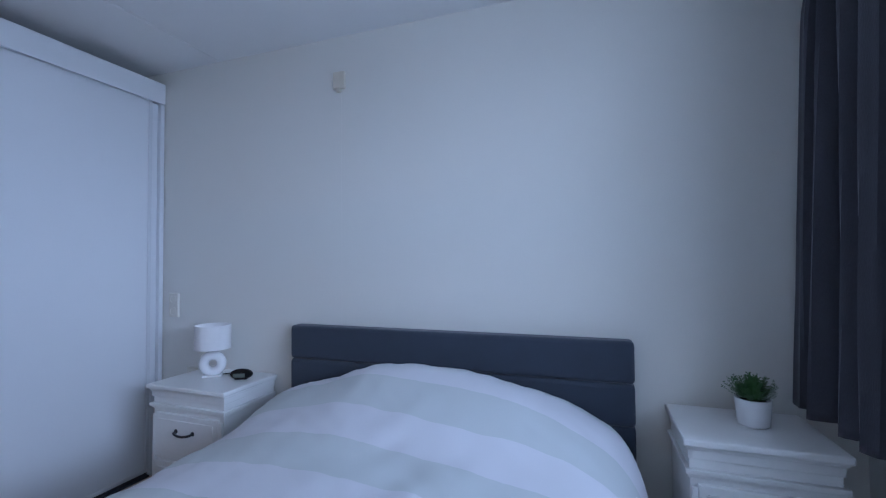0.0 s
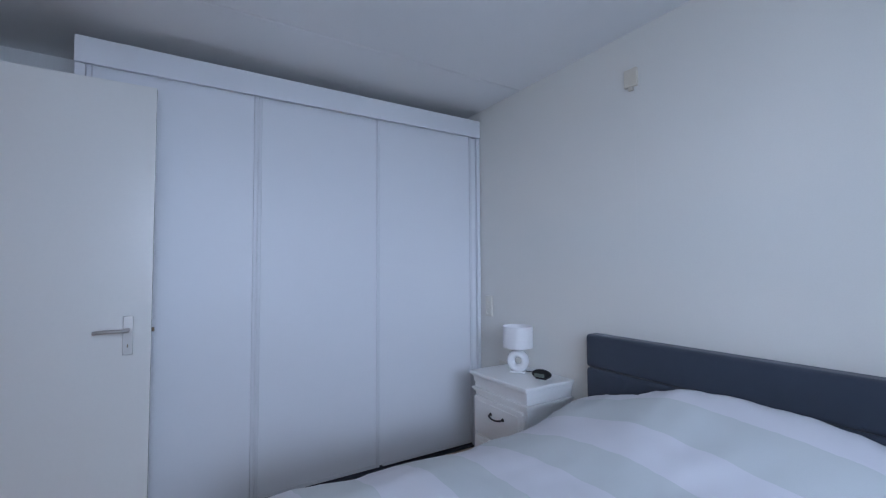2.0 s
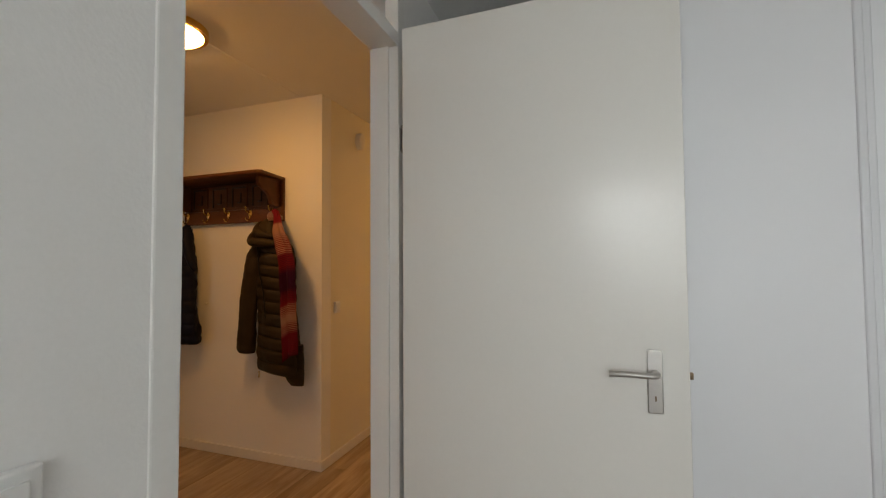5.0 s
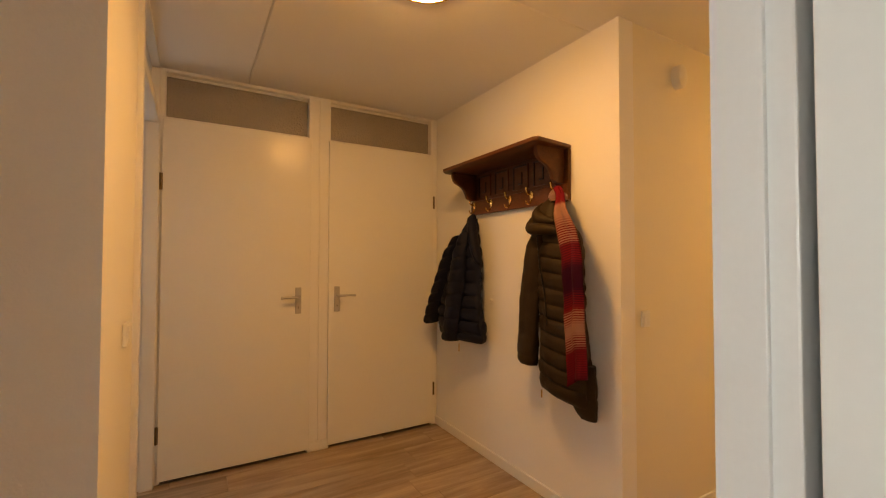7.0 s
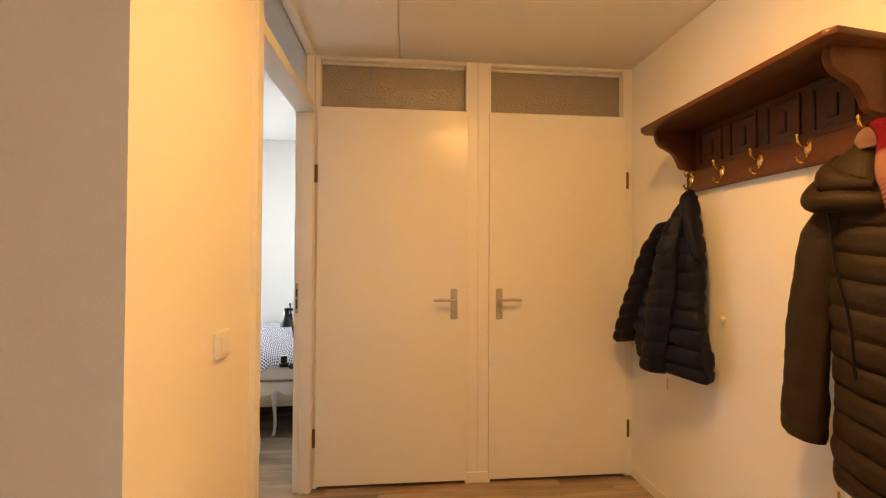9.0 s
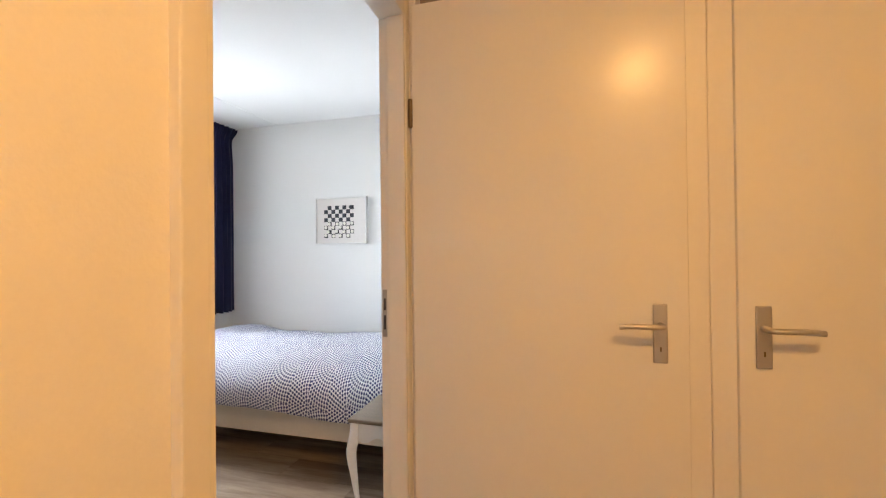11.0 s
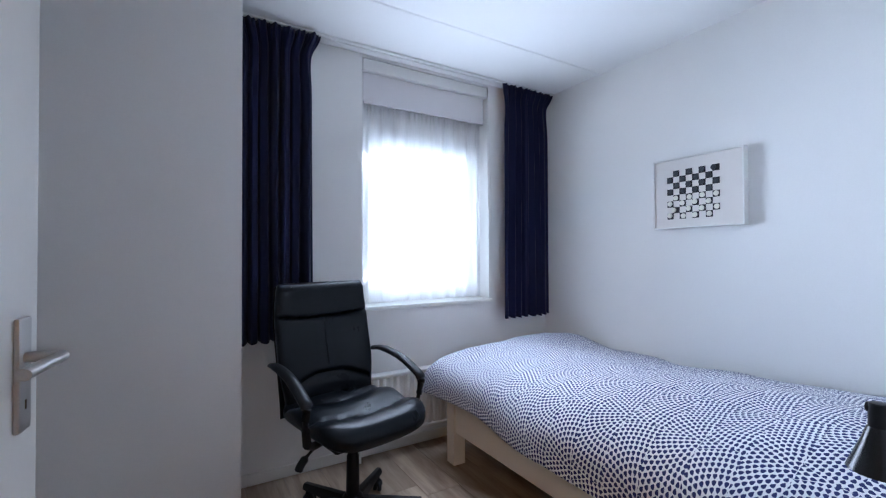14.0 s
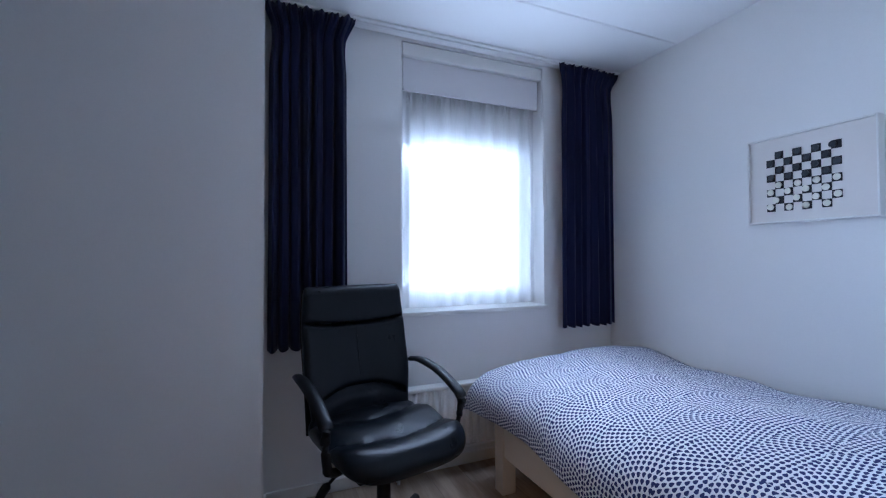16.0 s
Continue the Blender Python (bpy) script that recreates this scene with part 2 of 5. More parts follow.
def wood_floor():
    """Pale oak laminate, grain along the board, tone by board."""
    m = bpy.data.materials.new("pale oak laminate")
    m.use_nodes = True
    nt, bsdf = m.node_tree, m.node_tree.nodes["Principled BSDF"]
    node, link = nt.nodes.new, nt.links.new
    co, mp, info = node("ShaderNodeTexCoord"), node("ShaderNodeMapping"), node("ShaderNodeObjectInfo")
    shift = node("ShaderNodeVectorMath")
    shift.operation = "SCALE"
    shift.inputs[0].default_value = (37.0, 11.0, 5.0)
    link(info.outputs["Random"], shift.inputs["Scale"])
    link(shift.outputs[0], mp.inputs["Location"])
    mp.inputs["Scale"].default_value = (0.9, 9, 9)
    link(co.outputs["Object"], mp.inputs[0])
    grain, fine = node("ShaderNodeTexNoise"), node("ShaderNodeTexNoise")
    grain.inputs["Scale"].default_value, grain.inputs["Detail"].default_value, grain.inputs["Distortion"].default_value = 1.6, 6, 0.6
    fine.inputs["Scale"].default_value, fine.inputs["Detail"].default_value = 14, 4
    link(mp.outputs[0], grain.inputs["Vector"])
    link(mp.outputs[0], fine.inputs["Vector"])
    ramp = node("ShaderNodeValToRGB")
    ramp.color_ramp.elements[0].position, ramp.color_ramp.elements[0].color = 0.32, (0.236, 0.165, 0.111, 1)
    ramp.color_ramp.elements[1].position, ramp.color_ramp.elements[1].color = 0.68, (0.455, 0.355, 0.26, 1)
    mix = node("ShaderNodeMath")
    mix.operation, mix.inputs[1].default_value = "MULTIPLY_ADD", 0.3
    link(fine.outputs[0], mix.inputs[0])
    sub = node("ShaderNodeMath")
    sub.operation, sub.inputs[1].default_value = "SUBTRACT", 0.15
    link(grain.outputs[0], sub.inputs[0])
    link(sub.outputs[0], mix.inputs[2])
    link(mix.outputs[0], ramp.inputs[0])
    tone = node("ShaderNodeMapRange")
    tone.inputs["To Min"].default_value, tone.inputs["To Max"].default_value = 0.86, 1.12
    link(info.outputs["Random"], tone.inputs[0])
    mul = node("ShaderNodeVectorMath")
    mul.operation = "SCALE"
    link(ramp.outputs[0], mul.inputs[0])
    link(tone.outputs[0], mul.inputs["Scale"])
    link(mul.outputs[0], bsdf.inputs["Base Color"])
    bsdf.inputs["Roughness"].default_value = 0.42
    bp = node("ShaderNodeBump")
    bp.inputs["Strength"].default_value, bp.inputs["Distance"].default_value = 0.12, 0.002
    link(mix.outputs[0], bp.inputs["Height"])
    link(bp.outputs[0], bsdf.inputs["Normal"])
    return m


def glass(name, rough, relief=0.0, tint=(0.9, 0.92, 0.9)):
    m = bpy.data.materials.new(name)
    m.use_nodes = True
    nt, bsdf = m.node_tree, m.node_tree.nodes["Principled BSDF"]
    bsdf.inputs["Base Color"].default_value = (*tint, 1)
    bsdf.inputs["Transmission Weight"].default_value = 0.5 if relief else 1
    bsdf.inputs["Roughness"].default_value, bsdf.inputs["IOR"].default_value = rough, 1.52
    bsdf.inputs["Specular IOR Level"].default_value = 1.0 if relief else 0.5
    if relief:
        co, vo, bp = (nt.nodes.new(n) for n in ("ShaderNodeTexCoord", "ShaderNodeTexVoronoi", "ShaderNodeBump"))
        vo.feature, vo.inputs["Scale"].default_value = "F1", 80
        bp.inputs["Strength"].default_value, bp.inputs["Distance"].default_value = relief, 0.003
        nt.links.new(co.outputs["Object"], vo.inputs["Vector"])
        nt.links.new(vo.outputs["Distance"], bp.inputs["Height"])
        nt.links.new(bp.outputs[0], bsdf.inputs["Normal"])
    return m


def sheer_cloth():
    m = bpy.data.materials.new("white sheer voile")
    m.use_nodes = True
    nt = m.node_tree
    nt.nodes.remove(nt.nodes["Principled BSDF"])
    clear, lit, face, a, b = (nt.nodes.new(n) for n in ("ShaderNodeBsdfTransparent", "ShaderNodeBsdfTranslucent", "ShaderNodeBsdfDiffuse", "ShaderNodeMixShader", "ShaderNodeMixShader"))
    lit.inputs[0].default_value = face.inputs[0].default_value = (0.86, 0.86, 0.86, 1)
    a.inputs[0].default_value = 0.35
    co, mp, no, span = (nt.nodes.new(n) for n in ("ShaderNodeTexCoord", "ShaderNodeMapping", "ShaderNodeTexNoise", "ShaderNodeMapRange"))
    mp.inputs["Scale"].default_value = (1, 60, 3)
    no.inputs["Scale"].default_value = 4
    span.inputs["To Min"].default_value, span.inputs["To Max"].default_value = 0.82, 0.98
    link = nt.links.new
    link(co.outputs["Object"], mp.inputs[0])
    link(mp.outputs[0], no.inputs["Vector"])
    link(no.outputs[0], span.inputs[0])
    link(span.outputs[0], b.inputs[0])
    link(lit.outputs[0], a.inputs[1])
    link(face.outputs[0], a.inputs[2])
    link(clear.outputs[0], b.inputs[1])
    link(a.outputs[0], b.inputs[2])
    link(b.outputs[0], nt.nodes["Material Output"].inputs[0])
    return m


def printed_duvet():
    """White cotton with navy drops set in overlapping fans of rings."""
    m = bpy.data.materials.new("white cotton with navy drop print")
    m.use_nodes = True
    nt, bsdf = m.node_tree, m.node_tree.nodes["Principled BSDF"]
    node, link = nt.nodes.new, nt.links.new

    def math_node(op, a, b=None, c=None):
        n = node("ShaderNodeMath")
        n.operation = op
        for i, v in enumerate((a, b, c)):
            if v is None:
                continue
            if isinstance(v, (int, float)):
                n.inputs[i].default_value = v
            else:
                link(v, n.inputs[i])
        return n.outputs[0]

    uv, sep = node("ShaderNodeUVMap"), node("ShaderNodeSeparateXYZ")
    uv.uv_map = "cloth"
    link(uv.outputs[0], sep.inputs[0])
    w, ring = 0.48, 0.0164
    # fans in staggered rows: the row below lies over the row above
    v = math_node("DIVIDE", sep.outputs[1], w / 4)
    row = math_node("FLOOR", v)
    cover_r = cover_a = None
    for k in (3, 2, 1, 0):
        r_k = math_node("SUBTRACT", row, k)
        odd = math_node("MODULO", math_node("ADD", r_k, 1000), 2)
        u = math_node("SUBTRACT", math_node("DIVIDE", sep.outputs[0], w), math_node("MULTIPLY", odd, 0.5))
        du = math_node("MULTIPLY", math_node("SUBTRACT", math_node("SUBTRACT", u, math_node("FLOOR", u)), 0.5), w)
        dv = math_node("MULTIPLY", math_node("SUBTRACT", v, r_k), w / 4)
        r = math_node("SQRT", math_node("ADD", math_node("MULTIPLY", du, du), math_node("MULTIPLY", dv, dv)))
        a = math_node("ARCTAN2", du, dv)
        if cover_r is None:
            cover_r, cover_a = r, a
        else:
            inside = math_node("LESS_THAN", r, w / 2)
            keep = math_node("SUBTRACT", 1, inside)
            cover_r = math_node("ADD", math_node("MULTIPLY", r, inside), math_node("MULTIPLY", cover_r, keep))
            cover_a = math_node("ADD", math_node("MULTIPLY", a, inside), math_node("MULTIPLY", cover_a, keep))
    rr = math_node("DIVIDE", cover_r, ring)
    idx = math_node("FLOOR", rr)
    count = math_node("FLOOR", math_node("MULTIPLY_ADD", idx, 6.6, 4))
    turns = math_node("ADD", math_node("MULTIPLY", math_node("DIVIDE", cover_a, 2 * math.pi), count), math_node("MULTIPLY", idx, 0.5))
    da = math_node("SUBTRACT", math_node("FRACT", math_node("ADD", turns, 100)), 0.5)
    dr = math_node("SUBTRACT", math_node("SUBTRACT", rr, idx), 0.5)
    # drops are broad at the outer end
    half = math_node("MULTIPLY_ADD", dr, 0.36, 0.335)
    wide = math_node("DIVIDE", da, half)
    tall = math_node("DIVIDE", dr, 0.43)
    dot = math_node("LESS_THAN", math_node("ADD", math_node("MULTIPLY", wide, wide), math_node("MULTIPLY", tall, tall)), 1)
    mix = node("ShaderNodeMix")
    mix.data_type = "RGBA"
    mix.inputs["A"].default_value, mix.inputs["B"].default_value = (0.78, 0.79, 0.83, 1), (0.016, 0.026, 0.13, 1)
    link(dot, mix.inputs["Factor"])
    link(mix.outputs["Result"], bsdf.inputs["Base Color"])
    bsdf.inputs["Roughness"].default_value = 0.85
    no, bp, co = node("ShaderNodeTexNoise"), node("ShaderNodeBump"), node("ShaderNodeTexCoord")
    no.inputs["Scale"].default_value, no.inputs["Detail"].default_value = 30, 5
    link(co.outputs["Object"], no.inputs["Vector"])
    bp.inputs["Strength"].default_value, bp.inputs["Distance"].default_value = 0.35, 0.004
    link(no.outputs[0], bp.inputs["Height"])
    link(bp.outputs[0], bsdf.inputs["Normal"])
    return m


def striped_duvet():
    """White cotton damask: matt and satin bands across the bed."""
    m = material("white damask cotton", (0.78, 0.79, 0.82), 0.8, vary=0.03, scale=5, fine=300, bump=0.3)
    nt, bsdf = m.node_tree, m.node_tree.nodes["Principled BSDF"]
    node, link = nt.nodes.new, nt.links.new
    uv, sep, mul, fl, mix = node("ShaderNodeUVMap"), node("ShaderNodeSeparateXYZ"), node("ShaderNodeMath"), node("ShaderNodeMath"), node("ShaderNodeMix")
    uv.uv_map = "cloth"
    link(uv.outputs[0], sep.inputs[0])
    mul.operation, mul.inputs[1].default_value = "MULTIPLY", 1 / 0.36
    fl.operation = "FRACT"
    link(sep.outputs[1], mul.inputs[0])
    link(mul.outputs[0], fl.inputs[0])
    step = node("ShaderNodeMath")
    step.operation, step.inputs[1].default_value = "GREATER_THAN", 0.5
    link(fl.outputs[0], step.inputs[0])
    mix.data_type = "RGBA"
    mix.inputs["A"].default_value, mix.inputs["B"].default_value = (0.72, 0.72, 0.76, 1), (0.61, 0.64, 0.645, 1)
    link(step.outputs[0], mix.inputs["Factor"])
    link(mix.outputs["Result"], bsdf.inputs["Base Color"])
    return m


def scarf_wool():
    m = material("striped scarf wool", (0.3, 0.05, 0.05), 0.95, vary=0.1, scale=30, fine=500, bump=0.6, spec=0.15)
    nt, bsdf = m.node_tree, m.node_tree.nodes["Principled BSDF"]
    node, link = nt.nodes.new, nt.links.new
    uv, sep, wave, step, mix = (node(n) for n in ("ShaderNodeUVMap", "ShaderNodeSeparateXYZ", "ShaderNodeMath", "ShaderNodeMath", "ShaderNodeMix"))
    uv.uv_map = "cloth"
    link(uv.outputs[0], sep.inputs[0])
    mix.data_type = "RGBA"
    rose, red, wine, plum = (0.30, 0.155, 0.12, 1), (0.145, 0.006, 0.016, 1), (0.07, 0.003, 0.014, 1), (0.035, 0.003, 0.02, 1)

    def bands(stops):
        ramp = node("ShaderNodeValToRGB")
        el = ramp.color_ramp.elements
        el[0].position, el[0].color = stops[0]
        el[1].position, el[1].color = stops[-1]
        for p, c in stops[1:-1]:
            el.new(p).color = c
        link(sep.outputs[1], ramp.inputs[0])
        return ramp.outputs[0]

    # broad bands, and the fine cross stripes woven over them
    link(bands([(0.0, red), (0.10, red), (0.115, rose), (0.30, rose), (0.32, red), (0.39, red), (0.44, plum), (0.54, plum), (0.58, red), (0.64, red), (0.66, rose), (0.82, rose), (0.85, red), (0.95, red), (1.0, wine)]), mix.inputs["A"])
    link(bands([(0.0, red), (0.10, red), (0.115, rose), (0.17, rose), (0.23, red), (0.30, red), (0.32, wine), (0.39, wine), (0.44, plum), (0.57, plum), (0.62, wine), (0.64, red), (0.69, red), (0.73, rose), (0.76, rose), (0.79, red), (1.0, wine)]), mix.inputs["B"])
    wave.operation, wave.inputs[1].default_value = "MULTIPLY", 84 * 2 * math.pi
    link(sep.outputs[1], wave.inputs[0])
    turn = node("ShaderNodeMath")
    turn.operation = "SINE"
    link(wave.outputs[0], turn.inputs[0])
    step.operation, step.inputs[1].default_value = "GREATER_THAN", 0.1
    link(turn.outputs[0], step.inputs[0])
    link(step.outputs[0], mix.inputs["Factor"])
    link(mix.outputs["Result"], bsdf.inputs["Base Color"])
    return m


def lamp_glow():
    m = bpy.data.materials.new("lit opal glass")
    m.use_nodes = True
    bsdf = m.node_tree.nodes["Principled BSDF"]
    bsdf.inputs["Base Color"].default_value = (0.9, 0.85, 0.75, 1)
    bsdf.inputs["Emission Color"].default_value = (*LAMP_COLOR, 1)
    bsdf.inputs["Emission Strength"].default_value = LAMP_STRENGTH
    return m


FLOOR = wood_floor()
WINDOW_GLASS = glass("window glass", 0.0)
TEXTURED = glass("hammered glass", 0.1, 1.0, (0.5, 0.45, 0.40))
FROSTED = glass("pale frosted glass", 0.3, 0.0, (0.85, 0.86, 0.84))
SHEER = sheer_cloth()
PRINT = printed_duvet()
DAMASK = striped_duvet()
SCARF = scarf_wool()
GLOW = lamp_glow()

# ---- setting ----
def wall(name, boxes, mat=WALL, label="plain white plastered wall"):
    bm = bmesh.new()
    for b in boxes:
        box(*b, into=bm)
    return structure(name, bm, mat, label, "wall")


slab = box(0.27, 4.45, 2.54, 5.53, -0.15, -0.012)
box(-3.2, 3.4, 1.5, 2.54, -0.15, -0.012, into=slab)
box(-0.1, 1.9, -0.9, 1.5, -0.15, -0.012, into=slab)
box(1.9, 4.53, -1.92, 1.5, -0.15, -0.012, into=slab)
structure("floor", slab, DARK, "pale oak laminate floor boards", "floor")
wall("wall_bedroom_north", [(0.27, 4.45, 5.43, 5.53, 0, H)], CREAM_WALL, "off-white wallpapered bedroom wall")
wall("wall_bedroom_west", [(0.27, 0.37, 2.64, 5.43, 0, H)])
wall("wall_bedroom_south", [(-3.1, 0.90, 2.54, 2.64, 0, H), (1.81, 4.15, 2.54, 2.64, 0, H)])
wall("wall_bedroom_east", [(4.15, 4.45, 2.54, 3.10, 0, H), (4.15, 4.45, 4.75, 5.43, 0, H), (4.15, 4.45, 3.10, 4.75, 0, 0.95), (4.15, 4.45, 3.10, 4.75, 2.15, H)])
wall("wall_hall_west", [(-0.1, 0, -0.9, 1.66, 0, H)])
wall("wall_corridor_south", [(-3.1, -0.1, 1.56, 1.66, 0, H)], CORRIDOR_WALL, "plain cream corridor wall")
wall("wall_hall_east", [(1.835, 1.91, -1.92, 0.0, 0, H), (1.835, 1.91, 0.91, 1.54, 0, H)])
wall("wall_corridor_east", [(1.91, 4.23, 1.44, 1.54, 0, H), (3.3, 3.4, 1.54, 2.54, 0, H)])
wall("wall_corridor_west", [(-3.2, -3.1, 1.56, 2.64, 0, H)])
wall("wall_closet", [(0, 1.835, -0.9, -0.8, 0, H), (0.87, 0.97, -0.8, -0.1, 0, H)])
wall("wall_small_room_south", [(1.91, 4.23, -1.92, -1.82, 0, H)])
wall("wall_small_room_east", [(4.23, 4.53, -1.92, -1.285, 0, H), (4.23, 4.53, -0.36, 1.54, 0, H), (4.23, 4.53, -1.285, -0.36, 0, 0.85), (4.23, 4.53, -1.285, -0.36, 2.352, H)])
wall("wall_shaft", [(3.79, 4.23, 0.325, 1.44, 0, H)], WALL, "plain white boxed-in shaft")


def ceiling(name, x0, x1, y0, y1, seam, lip=0.003):
    bm = bmesh.new()
    box(x0, seam - 0.001, y0, y1, H, H + 0.06, lip, 1, bm)
    box(seam + 0.001, x1, y0, y1, H, H + 0.06, lip, 1, bm)
    box(x0, x1, y0, y1, H + 0.064, H + 0.12, into=bm)
    structure(name, bm, CEILING, "white ceiling of jointed concrete panels", "ceiling")


ceiling("ceiling_bedroom", 0.27, 4.45, 2.60, 5.53, 1.30, 0.009)
ceiling("ceiling_hall", -3.2, 3.4, 1.50, 2.60, 1.36, 0.007)
ceiling("ceiling_entry", -0.1, 1.89, -0.9, 1.50, 1.36, 0.007)
ceiling("ceiling_small_room", 1.89, 4.53, -1.92, 1.50, 3.71, 0.007)


def baseboard(x0, x1, y0, y1):
    structure("baseboard", box(x0, x1, y0, y1, 0, 0.062, 0.004), TRIM, "low white painted baseboard", "baseboard")


for run in ((0, 0.012, 0.0, 1.672), (-3.1, 0, 1.66, 1.672), (1.823, 1.835, 0.91, 1.552), (1.835, 3.3, 1.54, 1.552), (-3.1, 0.90, 2.528, 2.54), (1.81, 3.3, 2.528, 2.54),
            (4.218, 4.23, -1.82, 0.313), (3.778, 4.218, 0.313, 0.325), (1.91, 4.218, -1.82, -1.808), (3.778, 3.79, 0.325, 1.44), (1.91, 1.922, 0.91, 1.44), (1.91, 1.922, -1.808, 0.0),
            (0.87, 4.15, 5.418, 5.43), (1.81, 4.15, 2.64, 2.652), (4.138, 4.15, 2.652, 5.418)):
    baseboard(*run)


def handle(parent, x, y, side, toward, dz=0.0):
    """Plate and lever on one face of a leaf. side: which way the face looks (local y); toward: which way the lever points (local x)."""
    plate = part("handle_plate", box(x - 0.019, x + 0.019, y, y + side * 0.008, 0.915 + dz, 1.085 + dz, 0.003), STEEL, parent, "brushed aluminium handle plate")
    bar = tube(curve([(x, y + side * 0.006, 1.025 + dz), (x, y + side * 0.045, 1.025 + dz), (x + toward * 0.02, y + side * 0.055, 1.025 + dz), (x + toward * 0.07, y + side * 0.055, 1.026 + dz), (x + toward * 0.115, y + side * 0.05, 1.023 + dz)], 5), 0.0095, 12, None, 0.85)
    part("lever", bar, STEEL, parent, "brushed aluminium door lever")
    part("keyhole", box(x - 0.002, x + 0.002, y + side * 0.0075, y + side * 0.0088, 0.948 + dz, 0.962 + dz), BRONZE, parent)


def door(name, m, w, label, hinge="L", opened=0.0, depth=0.1, post=0.05, end_post=None, inset=0.045, grip=0.0):
    """A flush leaf in a frame to the ceiling with a glazed light over it. Local x runs along the opening, y looks to the side it opens to."""
    d = thing(name, label, "door", m, "", "structure")
    p0, p1 = (post, post) if end_post is None else end_post
    part("frame_post", box(-p0, 0, -depth - 0.004, 0.004, 0, H - 0.002, 0.004), TRIM, d)
    part("frame_post", box(w, w + p1, -depth - 0.004, 0.004, 0, H - 0.002, 0.004), TRIM, d)
    part("frame_head", box(0, w, -depth - 0.003, 0.003, 2.348, H - 0.002, 0.003), TRIM, d)
    part("transom_bar", box(0, w, -depth - 0.003, 0.003, 2.035, 2.086, 0.004), TRIM, d)
    for s0, s1 in ((0, 0.012), (w - 0.012, w)):
        part("door_stop", box(s0, s1, -depth, -0.03, 0 if opened else 0.03, 2.035, 0.002), TRIM, d)
    part("transom_glass", box(0.0, w, -0.052, -0.046, 2.086, 2.348), FROSTED if opened else TEXTURED, d, "pale glass light over the door").visible_shadow = False
    for z0 in (2.086, 2.336):
        part("glazing_bead", box(0, w, -0.046, -0.034, z0, z0 + 0.012, 0.002), TRIM, d)
    if not opened:
        # added dark bar stands in for the shade in the gap below the leaf
        part("gap_shade", box(0.0, w, -0.075, -0.02, 0, 0.03), DARK, d, "dark strip put in for the shade under the door")
    over = 0.012
    x0, x1 = -over, w + over
    pivot = Vector((x0 if hinge == "L" else x1, 0.022, 0))
    turn = Matrix.Translation(pivot + Vector((0, 0.009 if opened else 0, 0))) @ pose(0, 0, 0, 0, 0, opened if hinge == "L" else -opened) @ Matrix.Translation(-pivot)
    leaf = part("door_leaf", box(x0, x1, -0.018, 0.022, 0.022, 2.076, 0.003), PAINT, d, "flush white door leaf", turn)
    hx, to = (w - inset, -1) if hinge == "L" else (inset, 1)
    handle(leaf, hx, 0.022, 1, to, grip)
    handle(leaf, hx, -0.018, -1, to, grip)
    part("latch", box(x1 - 0.002 if hinge == "L" else x0 - 0.010 * bool(opened), x1 + 0.010 * bool(opened) if hinge == "L" else x0 + 0.002, -0.006, 0.008, 1.008 + grip, 1.026 + grip, 0.001), BRONZE, leaf, "dark spring latch in the leaf's edge")
    for z in (0.28, 1.71):
        px = x0 - 0.004 if hinge == "L" else x1 + 0.004
        part("hinge", cyl(0.009, 0.009, z - 0.048, z + 0.048, 12, 0.001, pose(px, 0.018, 0)), BRONZE, d, "small bronze hinge")
        part("hinge_plate", box(px - 0.012, px + 0.012, 0.003, 0.0065, z - 0.04, z + 0.04, 0.001), STEEL, d)
    sx = w if hinge == "L" else 0
    s = -1 if hinge == "L" else 1
    strike = part("strike_plate", box(sx, sx + s * 0.003, -0.019, -0.003, 0.955, 1.115, 0.001), STEEL, d, "steel strike plate in the jamb")
    for z, half in ((1.005, 0.024), (1.066, 0.02)):
        part("strike_slot", box(sx + s * 0.0025, sx + s * 0.0038, -0.015, -0.008, z - half, z + half), DARK_GREY, strike)
    return d


door("door_1", pose(0.95, 2.64, 0), 0.81, "white flush bedroom door standing open at right angles", "L", 89.2, grip=-0.045, inset=0.072)
door("door_2", pose(1.91, 0.86, 0, 0, 0, -90), 0.825, "white flush door standing open into the small room", "L", 82.5, 0.091, end_post=(0.05, 0.035))
door("door_3", pose(0.985, 0, 0), 0.805, "closed white flush door with a glass light over it", "R", 0, 0.1, 0.05, (0.07, 0.04), inset=0.065)
door("door_4", pose(0.055, 0, 0), 0.785, "closed white flush door with a glass light over it", "L", 0, 0.1, 0.05, (0.055, 0.075))
structure("door_3_plinth", box(0.842, 0.983, 0.004, 0.016, 0, 0.062, 0.003), TRIM, "small white plinth block between two doors", "trim")


